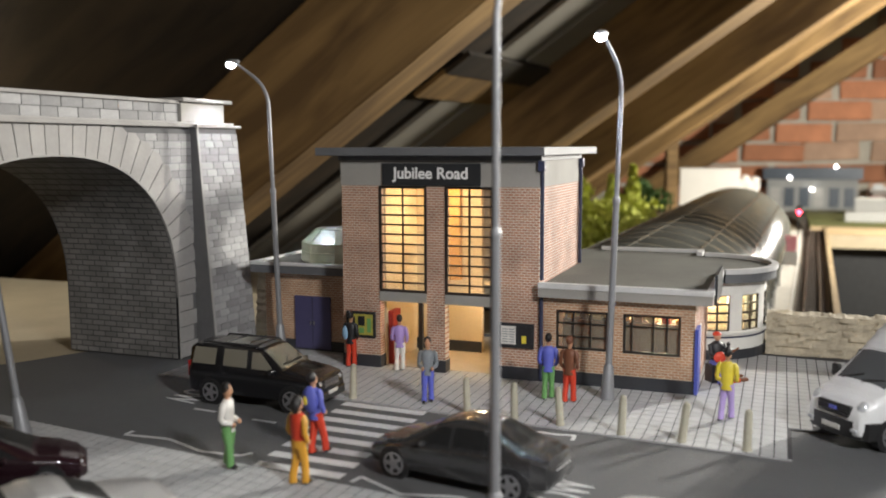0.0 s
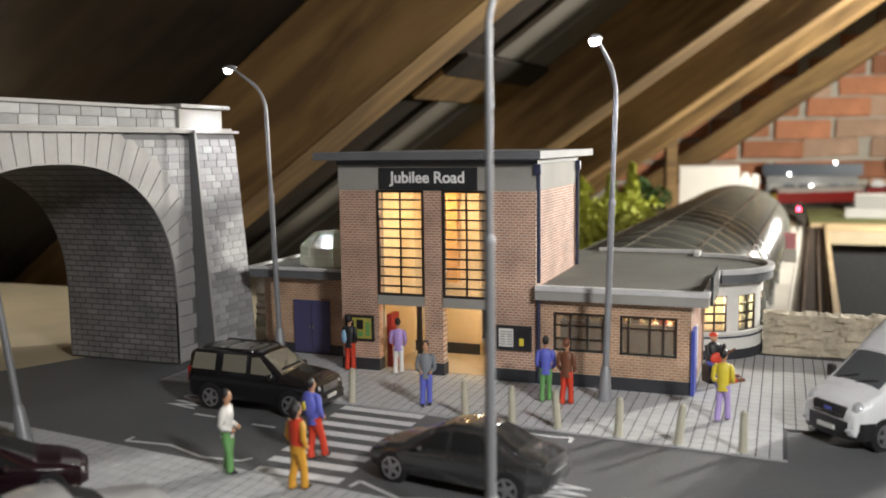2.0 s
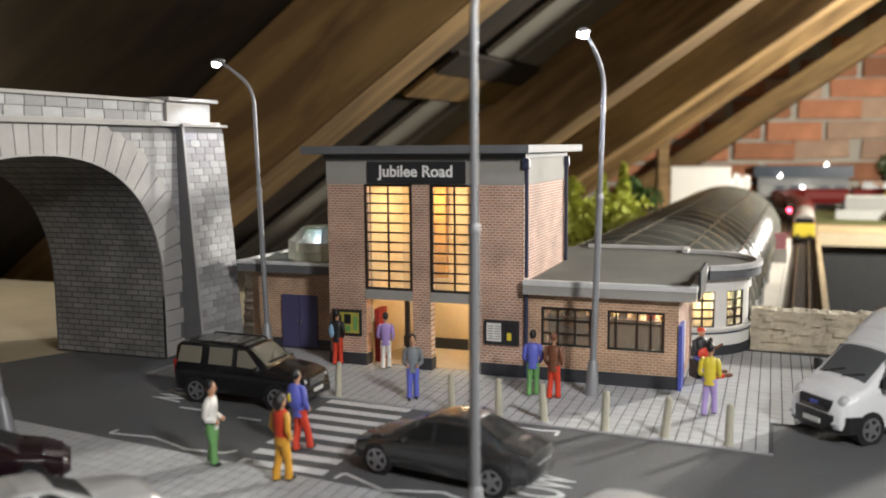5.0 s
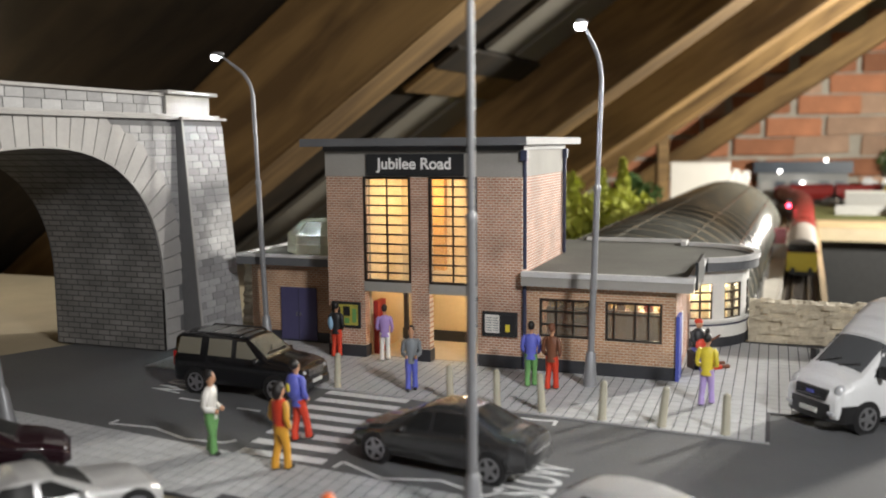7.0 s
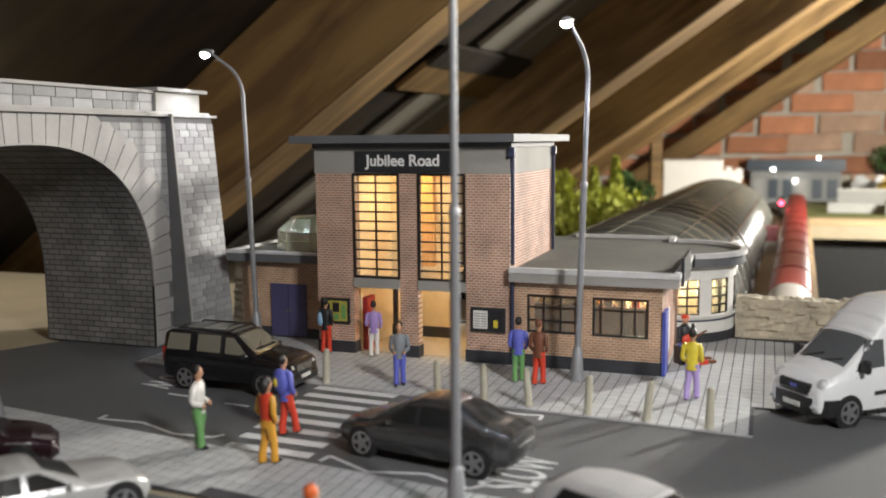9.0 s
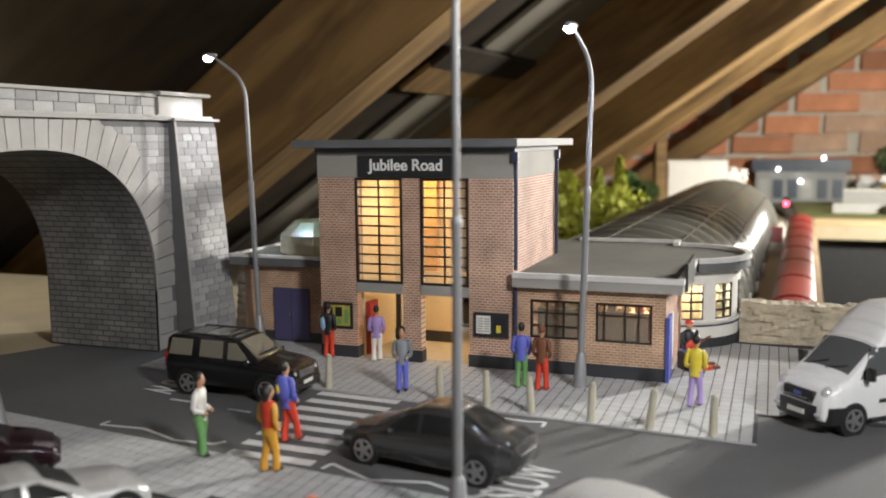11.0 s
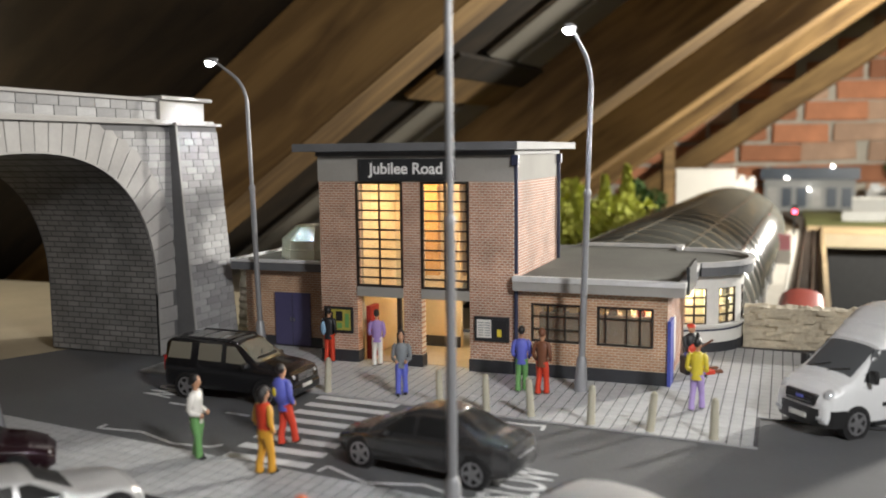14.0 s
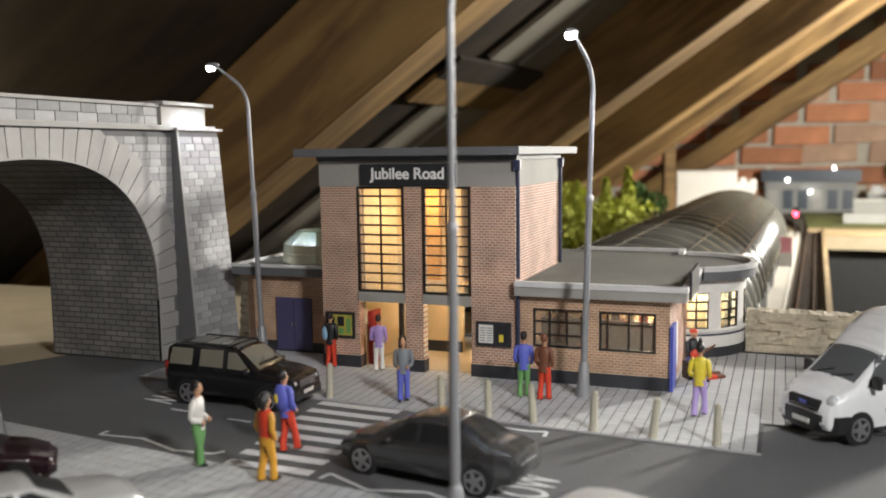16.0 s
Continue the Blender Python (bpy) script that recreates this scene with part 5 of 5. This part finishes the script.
def figure(name, x, y, rz, h, top, legs, hair, label, pose_arm=(0.3, 0.3), step=0.12, extra=None, z=0.0, lean=0.0):
    """A small painted figure as one mesh: head, hair, trunk, arms, legs, shoes."""
    k = h / 2.62
    bm = bmesh.new()
    for s in (-1, 1):
        rod([(s * 0.13, 0, 1.3), (s * 0.16, -0.03, 1.0), (s * 0.17, s * step * 0.5 - 0.05, 0.66), (s * 0.18, s * step, 0.3), (s * 0.18, s * step, 0.07)], [0.2, 0.185, 0.145, 0.14, 0.155], 10, bm, 1)
        ball((s * 0.19, s * step - 0.1, 0.06), 0.12, bm, 4, (0.85, 1.75, 0.6), 8, 5)
        a = pose_arm[0 if s < 0 else 1]
        rod([(s * 0.3, 0, 2.02), (s * 0.4, 0.03, 1.9), (s * 0.47, 0.08, 1.55), (s * 0.46, 0.02, 1.48), (s * (0.45 - a * 0.55), -a * 0.9, 1.3 + a * 0.35)], [0.1, 0.125, 0.105, 0.1, 0.08], 8, bm, 0)
        ball((s * (0.45 - a * 0.58), -a * 0.9 - 0.06, 1.27 + a * 0.35), 0.085, bm, 2, (1, 1, 1), 7, 5)
    loft([[(w * math.cos(t), d * math.sin(t), zz) for t in [2 * math.pi * i / 14 for i in range(14)]] for zz, w, d in ((1.1, 0.31, 0.24), (1.2, 0.315, 0.24), (1.45, 0.275, 0.2), (1.75, 0.35, 0.23), (1.95, 0.37, 0.2), (2.05, 0.26, 0.16), (2.1, 0.12, 0.11))], bm, True, True, 0)
    rod([(0, 0, 2.05), (0, -0.02, 2.22)], [0.1, 0.09], 8, bm, 2)
    ball((0, -0.03, 2.36), 0.19, bm, 2, (0.82, 0.95, 1.15), 10, 8)
    ball((0, -0.2, 2.34), 0.04, bm, 2, (0.8, 1, 1.2), 6, 4)
    ball((0, 0.035, 2.43), 0.205, bm, 3, (0.93, 1.0, 0.9), 10, 8)
    if extra:
        extra(bm)
    for v in bm.verts:
        v.co = Vector((v.co.x * k * 0.74, v.co.y * k * 0.85, v.co.z * k))
    ob = solid(name, bm, [M[top], M[legs], M["skin"], M[hair], M["f_black"], M["f_blue"], M["f_yellow"], M["f_sky"], M["f_red"]], label, "figurine", at=(x, y, z), rz=rz, smooth=60)
    ob.matrix_world = pose(x / 100, y / 100, z / 100, 0, lean, 0) @ pose(0, 0, 0, 0, 0, rz)
    return ob


def backpack(bm):
    ball((0.3, 0.1, 1.6), 0.26, bm, 7, (0.9, 0.7, 1.3))


def bun(bm):
    ball((0, 0.02, 2.68), 0.1, bm, 3, (1, 1, 1.2), 7, 5)


def shield(bm):
    ball((0.0, 0.2, 1.75), 0.42, bm, 5, (1.0, 0.45, 1.05))
    ball((0.1, 0.38, 1.75), 0.12, bm, 6, (1, 0.4, 1.3))


figure("figurine", -2.42, -13.55, 100, 2.75, "f_white", "f_green", "hair", "painted model figure in white shirt and green trousers")
def red_top(bm):
    loft([[(w * math.cos(t), d * math.sin(t), zz) for t in [2 * math.pi * i / 10 for i in range(10)]] for zz, w, d in ((1.3, 0.3, 0.22), (1.75, 0.38, 0.24), (2.0, 0.4, 0.22), (2.1, 0.16, 0.14))], bm, True, True, 8)
    ball((0, 0.14, 2.32), 0.2, bm, 3, (1.1, 0.8, 1.2))


figure("figurine", 0.42, -14.1, 160, 2.75, "f_ochre", "f_ochre", "hair", "painted model figure in ochre trousers with red top", (0.05, 0.15), 0.14, red_top)
figure("figurine", -0.35, -11.4, 165, 2.75, "f_blue", "f_red", "hair", "painted model figure in red with a round blue pack", (0.1, 0.2), 0.2, shield, lean=-5)
figure("figurine", 0.84, -4.6, 20, 2.65, "f_grey", "f_blue", "hair", "painted model figure in grey jacket and blue trousers", (0.35, 0.35))
figure("figurine", -2.2, -0.3, 200, 2.6, "f_violet", "f_white", "hair", "painted model figure in lilac top and white trousers", (0.1, 0.4))
figure("figurine", -4.6, -0.35, 180, 2.6, "f_black", "f_red", "hair", "painted model figure in black jacket with pale blue bag", (0.2, 0.2), 0.05, backpack)
figure("figurine", 5.2, -2.55, 190, 2.7, "f_blue", "f_green", "hair", "painted model figure in blue top and green trousers", (0.15, 0.2))
figure("figurine", 6.1, -2.75, 170, 2.7, "f_brown", "f_red", "f_brown", "painted model figure in brown coat and red trousers", (0.15, 0.1))
figure("figurine", 12.05, -3.05, 170, 2.75, "f_yellow", "f_lilac", "hair", "painted model figure in yellow top and lilac trousers", (0.35, 0.2), 0.22, bun)


figure("figurine", 5.6, -21.0, 150, 2.55, "f_orange", "f_brown", "f_orange", "painted model figure with bright orange hat")
# street musician on a stool with an open case
bm = bmesh.new()
box(-0.35, 0.35, -0.3, 0.3, 0, 0.75, bm, 0, 4)
for sx in (-0.15, 0.15):
    rod([(sx, 0.0, 0.85), (sx * 1.3, -0.62, 0.82), (sx * 1.4, -0.68, 0.06)], [0.17, 0.14, 0.1], 8, bm, 1)
    ball((sx * 1.4, -0.78, 0.06), 0.12, bm, 4, (0.9, 1.6, 0.6), 8, 5)
    rod([(sx * 2, 0, 1.6), (sx * 2.6, -0.2, 1.25), (sx * 1.4, -0.42, 1.15)], [0.11, 0.1, 0.07], 7, bm, 0)
loft([[(w * math.cos(t), d * math.sin(t), zz) for t in [2 * math.pi * i / 10 for i in range(10)]] for zz, w, d in ((0.75, 0.3, 0.25), (1.2, 0.28, 0.2), (1.6, 0.34, 0.2), (1.75, 0.12, 0.1))], bm, True, True, 0)
ball((0, -0.04, 1.95), 0.17, bm, 2, (0.9, 1, 1.15), 9, 7)
ball((0, 0.0, 2.05), 0.19, bm, 3, (1, 1.1, 0.6), 9, 7)
ball((-0.08, -0.42, 1.12), 0.3, bm, 3, (1, 0.3, 0.85), 10, 7)
rod([(0.15, -0.44, 1.18), (0.75, -0.5, 1.5)], [0.05, 0.05], 6, bm, 5)
solid("figurine", bm, [M["f_black"], M["f_blue"], M["skin"], M["f_red"], M["f_black"], M["f_brown"]], "painted model musician in black seated with a guitar", "figurine", at=(11.3, 2.6, 0), rz=35, smooth=60)
cs = thing("guitar_case", 12.05, 2.8, 0, 28, "open red guitar case lying on the pavement", "guitar case")
part("tray", prism([(0.55 * c - 0.3 + (0.12 if abs(q) > 0.6 else 0), 0.27 * q) for c, q in [(math.cos(a * math.pi / 8), math.sin(a * math.pi / 8)) for a in range(16)]], 0, 0.14), M["f_red"], cs)
part("neck_tray", box(0.15, 0.62, -0.1, 0.1, 0.0, 0.13, bevel=0.03), M["f_brown"], cs)
part("lid", prism([(0.55 * c - 0.2, 0.27 * q + 0.7) for c, q in [(math.cos(a * math.pi / 8), math.sin(a * math.pi / 8)) for a in range(16)]], 0, 0.12), M["kiosk_red"], cs)
part("neck_lid", box(0.25, 0.72, 0.6, 0.8, 0.0, 0.11, bevel=0.03), M["f_brown"], cs)

# ---- pieces of pavements, walls and the gable ----


def shared(name, bm, m):
    return finish(name, bm, m)


def piece(name, me, parent, x, y, z, rz=0.0, rx=0.0, ry=0.0, s=(1, 1, 1)):
    ob = new(name, me)
    ob.parent = parent
    ob.matrix_basis = pose(x / 100, y / 100, z / 100, rx, ry, rz) @ Matrix.Diagonal((*s, 1))
    return ob


# station pavement
SK = math.atan(-0.09)
far_outline = [(-12.1, kerb_y(-12.1)), (14.3, kerb_y(14.3)), (14.3, -3.45), (30, -3.2), (30, 8.75), (-12.1, 8.75)]
pav = solid("pavement_station", prism(far_outline, -0.049, -0.012), M["joint"], "grey slab pavement before the station", "pavement", kind="structure")
TW, TD = 0.43, 0.58
slab_me = shared("slab", box(-TW / 2 + 0.02, TW / 2 - 0.02, -TD / 2 + 0.016, TD / 2 - 0.016, -0.011, 0.0), M["slab"])
rest = bmesh.new()
count = 0
for i in range(-29, 69):
    for j in range(0, 27):
        x = i * TW + 0.2
        y = kerb_y(x) + 0.36 + j * TD
        if y > 8.3 or (x > 14.05 and y < -3.1) or x < -12:
            continue
        if (TX0 < x < TX1 and y > 0.7) or (TX1 <= x < WX - 0.3 and y > 0.2) or (x <= TX0 and y > 2.2) or (x > WX - 0.3 and (x - CX) ** 2 + (y - CY) ** 2 < 8.5):
            continue
        if count < 300 and 3 < x < 14 and y < 3:
            piece("slab", slab_me, pav, x, y, 0.0, math.degrees(SK) * (0.9 if y < 0 else 0.4))
            count += 1
        else:
            box(x - TW / 2 + 0.02, x + TW / 2 - 0.02, y - TD / 2 + 0.016, y + TD / 2 - 0.016, -0.011, 0.0, rest)
tagged(part("slabs", rest, M["slab"], pav), kind="stuff")
part("kerb", prism([(-12.1, kerb_y(-12.1) - 0.03), (14.3, kerb_y(14.3) - 0.03), (14.3, kerb_y(14.3) + 0.05), (-12.1, kerb_y(-12.1) + 0.05)], -0.049, 0.002), M["stone"], pav)
# near pavement
near_outline = [(-30, near_y(-30)), (16, near_y(16)), (16, -18.2), (3, -17.1), (-2.5, -16.8), (-12, -16.9), (-30, -17)]
pn = solid("pavement_near", prism(near_outline, -0.049, -0.012), M["joint"], "grey slab pavement along the near side of the street", "pavement", kind="structure")
rest = bmesh.new()
count = 0
for i in range(-38, 38):
    for j in range(0, 10):
        x = i * TW
        y = near_y(x) - 0.32 - j * TD
        lim = -16.9 + TD / 2 - (0.12 * x if x > 0 else 0) * 0.6
        if y < lim:
            continue
        if count < 300 and -8 < x < 8:
            piece("slab", slab_me, pn, x, y, 0.0, -6)
            count += 1
        else:
            box(x - TW / 2 + 0.02, x + TW / 2 - 0.02, y - TD / 2 + 0.016, y + TD / 2 - 0.016, -0.011, 0.0, rest)
tagged(part("slabs", rest, M["slab"], pn), kind="stuff")
solid("road_near", prism([(-40, -40), (44, -40), (44, -16.2), (24, near_y(24)), (16, -18.3), (3, -17.2), (-40, -17.1)], -0.099, -0.052), M["road"], "dark near street with parked cars", "road", kind="structure")

# viaduct blocks
rnd = random.Random(4)
blk = shared("stone_block", box(-0.03, 0.05, 0.025, 0.975, 0.025, 0.975), M["stone"])


def block(parent, x, y, z, w, h, tilt=0.0):
    piece("stone_block", blk, parent, x, y, z, 0, 0, tilt, (1, w, h))


BH = 0.345
# battered buttress face
tilt = -math.degrees(math.atan((1.1 - 0.32) / 11.0))
for k in range(32):
    z = k * BH + 0.02
    if z + BH > 10.99:
        break
    f = z / 11.0
    x = 1.1 - 0.78 * f
    y0, y1 = py0 + 0.14, py1 - 0.2 * (f + BH / 22)
    y = y0
    first = True
    while y < y1 - 0.05:
        w = 0.4 if first and k % 2 else rnd.uniform(0.75, 1.05)
        w = min(w, y1 - y)
        if y1 - (y + w) < 0.3:
            w = y1 - y
        block(via, x, y, z, w, BH, tilt)
        y += w
        first = False
part("buttress_quoin", loft([[(1.12, py0 - 0.02, 0), (1.17, py0 - 0.02, 0), (1.17, py0 + 0.13, 0), (1.12, py0 + 0.13, 0)], [(0.34, py0 - 0.02, 11), (0.39, py0 - 0.02, 11), (0.39, py0 + 0.13, 11), (0.34, py0 + 0.13, 11)]]), M["stone_pale"], via)
# spandrel and parapet
for k in range(32):
    z = k * BH
    y = py0 - 0.02
    while y > -13 and z + BH < 11.0:
        w = rnd.uniform(0.75, 1.05)
        lo, hi = y - w, y
        y = lo
        if z + BH < AS:
            continue
        # keep clear of the voussoirs
        zz = max(z + BH / 2 - AS, 0)
        fit_z = zz / (AH + 1.45)
        edge = (AR + 1.62) * (1 - fit_z ** AN) ** (1 / AN) if fit_z < 1 else 0.0
        if lo < AC + edge:
            lo = AC + edge
        if hi - lo > 0.15:
            block(via, 0, lo, z, hi - lo, BH)
for k in range(2):
    y = -0.88
    while y > -14:
        w = rnd.uniform(0.9, 1.3)
        y -= w
        block(via, -0.3, y, 11.27 + k * 0.415, w, 0.41)

# gable bricks
bk = []
for v in range(4):
    r2 = random.Random(v)
    bm = box(0.15, 15.6, -0.9, 1.5, 0.12, 5.0, bevel=0.3)
    for vert in bm.verts:
        vert.co += Vector((r2.uniform(-0.3, 0.3), r2.uniform(-0.15, 0.15), r2.uniform(-0.25, 0.25)))
    bk.append(shared("brick", bm, M["gbrick_pale" if v == 3 else "gbrick"]))
for k in range(-3, 12):
    for i in range(-4, 8):
        x = i * 16.3 + (8.15 if k % 2 else 0) + rnd.uniform(-0.7, 0.7)
        z = k * 5.5
        if z > 34 + 0.51 * (x + 12):
            continue
        piece("brick", bk[rnd.randrange(4)], gw, x, rnd.uniform(-0.3, 0.5), z + rnd.uniform(-0.45, 0.35), 0, 0, rnd.uniform(-1.6, 1.6), (rnd.choice((1.0, 1.0, 0.94, 0.9, 1.03)), 1, rnd.uniform(0.92, 1.06)))

# road lettering
letters("SLOW", 1.5, 7.95, -12.35, -0.04, M["line"], road, "white painted road word", (0, 0, 85)).scale = (0.68, 1.6, 1)
letters("SLOW", 1.5, -8.7, -6.4, -0.04, M["line"], road, "white painted road word", (0, 0, -92)).scale = (0.66, 1.5, 1)


# ---- train ----
def curve_points():
    """The line from the far right, round the bend and along the platform, every centimetre or so."""
    ctrl = [(130, 213), (95, 213), (60, 213), (34, 213), (23, 212), (17, 208), (15.6, 202), (16.8, 195), (18.8, 186), (20, 176), (along(15.2, 165), 165), (along(15.2, 150), 150), (along(15.2, 120), 120)]
    out = []
    for i in range(1, len(ctrl) - 2):
        p = [Vector(ctrl[i + k]) for k in (-1, 0, 1, 2)]
        for k in range(20):
            t = k / 20
            out.append(0.5 * (2 * p[1] + (p[2] - p[0]) * t + (2 * p[0] - 5 * p[1] + 4 * p[2] - p[3]) * t * t + (3 * p[1] - p[0] - 3 * p[2] + p[3]) * t ** 3))
    out.append(Vector(ctrl[-2]))
    return out


LINE = curve_points()
LEN = [0.0]
for p0, p1 in zip(LINE, LINE[1:]):
    LEN.append(LEN[-1] + (p1 - p0).length)
ZERO = float(np.interp(-165.0, [-p.y for p in LINE], LEN))  # s = 0 where the line passes y = 165


def on_line(s):
    """The point s centimetres past y = 165, and its height."""
    d = s + ZERO
    if d < 0:
        x, y = LINE[0].x - d, LINE[0].y
    elif d > LEN[-1]:
        y = LINE[-1].y - (d - LEN[-1])
        x = along(15.2, y)
    else:
        x, y = float(np.interp(d, LEN, [p.x for p in LINE])), float(np.interp(d, LEN, [p.y for p in LINE]))
    return Vector((x, y, RAIL + 0.9 * min(max((y - 160) / 35, 0), 1)))


def front_s(t):
    """Distance of the train's nose along the line."""
    ts = [0, 0.5, 1, 1.5, 2, 3, 3.5, 4, 6.3, 7, 7.5, 8.5, 9, 12.5, 13.5, 14.5, 16]
    ss = [-62, -51, -45, -41, -36, -18, 2, 14, 63, 86, 102, 134, 148, 238, 262, 285, 320]
    return float(np.interp(t, ts, ss))


RAIL = -7.0
bed = bmesh.new()
rows = []
for k in range(70):
    p, q = on_line(-95 + k * 1.6), on_line(-93 + k * 1.6)
    d = (q - p).normalized()
    n = Vector((-d.y, d.x, 0)) * 2.0
    rows.append([p + n + Vector((0, 0, -0.5)), p - n + Vector((0, 0, -0.5)), p - n * 1.3 + Vector((0, 0, -3)), p + n * 1.3 + Vector((0, 0, -3))])
loft(rows, bed)
solid("track_bank", bed, M["ballast"], "dark ballasted bank round the far bend", "ballast", kind="structure")


def bogie(t, x):
    bg = b(t, "bogie", "black_plastic", x - 1.6, x + 1.6, -1.1, 1.1, 0.5, 1.0)
    for dx in (-1.0, 1.0):
        for s in (-1, 1):
            part("wheel", rod([(x + dx, s * 0.75, 0.6), (x + dx, s * 0.9, 0.6)], 0.6, 16), M["rail"], t, smooth=40)


def loco():
    t = thing("locomotive", 0, 0, RAIL / 100, 0, "red diesel locomotive with grey roof and yellow end", "locomotive", "train")
    red, yel, gry = M["train_red"], M["f_yellow"], M["train_grey"]
    part("body", box(-12.4, 12.2, -1.75, 1.75, 1.0, 3.6, bevel=0.1), red, t)
    part("roof", loft([[(x, 1.72 * math.cos(math.pi * i / 10), 3.6 + 1.3 * math.sin(math.pi * i / 10)) for i in range(11)] for x in (-12.2, 11.6)]), gry, t, smooth=40)
    part("nose", box(12.2, 12.5, -1.72, 1.72, 1.0, 3.3, bevel=0.1), yel, t, "yellow warning panel")
    part("cab_window", box(12.1, 12.35, -1.5, 1.5, 3.35, 4.3, bevel=0.05), M["car_glass"], t)
    part("underframe", box(-12.0, 12.4, -1.4, 1.4, 0.55, 1.0), M["black_plastic"], t)
    for s in (-1, 1):
        b(t, "buffer", "black_plastic", 12.5, 12.8, s * 1.0 - 0.25, s * 1.0 + 0.25, 1.0, 1.5)
    for x in (-8, 8):
        bogie(t, x)
    return t


def wagon():
    t = thing("hopper_wagon", 0, 0, RAIL / 100, 0, "red bogie hopper wagon of the moving train", "wagon", "train")
    part("body", loft([[(x0, -w, z), (x1, -w, z), (x1, w, z), (x0, w, z)] for x0, x1, w, z in ((-3.0, 3.0, 0.9, 0.9), (-5.2, 5.2, 1.6, 2.2), (-5.4, 5.4, 1.75, 3.9))]), M["train_red"], t)
    part("hood", loft([[(x, 1.7 * math.cos(math.pi * i / 8), 3.9 + 0.8 * math.sin(math.pi * i / 8)) for i in range(9)] for x in (-5.3, 5.3)]), M["train_red"], t, smooth=40)
    part("underframe", box(-5.5, 5.5, -0.8, 0.8, 0.7, 1.0), M["black_plastic"], t)
    for x in (-4, 4):
        bogie(t, x)
    return t


M["train_red"] = mat("train_red", (0.2, 0.014, 0.012), 0.4, vary=0.12, scale=3)
M["train_grey"] = mat("train_roof_grey", (0.36, 0.33, 0.3), 0.6, vary=0.12, scale=3)
train = [(loco(), 12.6)]
w0 = wagon()
train.append((w0, 25.2 + 6))
for k in range(1, 11):
    train.append((copy_thing(w0, pose(0, 0, 0)), 25.2 + 6 + 11.7 * k))


def motions():
    for ob, back in train:
        half = 8.0 if back < 20 else 4.0
        rows = []
        for i in range(65):
            t = i * 0.25
            s = front_s(t) - back
            p, q = on_line(s + half), on_line(s - half)
            d = p - q
            rows.append((t, Matrix.Translation((p + q) / 200) @ pose(0, 0, 0, 0, 0, math.degrees(math.atan2(d.y, d.x))) @ pose(0, 0, 0, 0, -math.degrees(math.atan2(d.z, math.hypot(d.x, d.y))), 0)))
        walk(ob, rows)


motions()
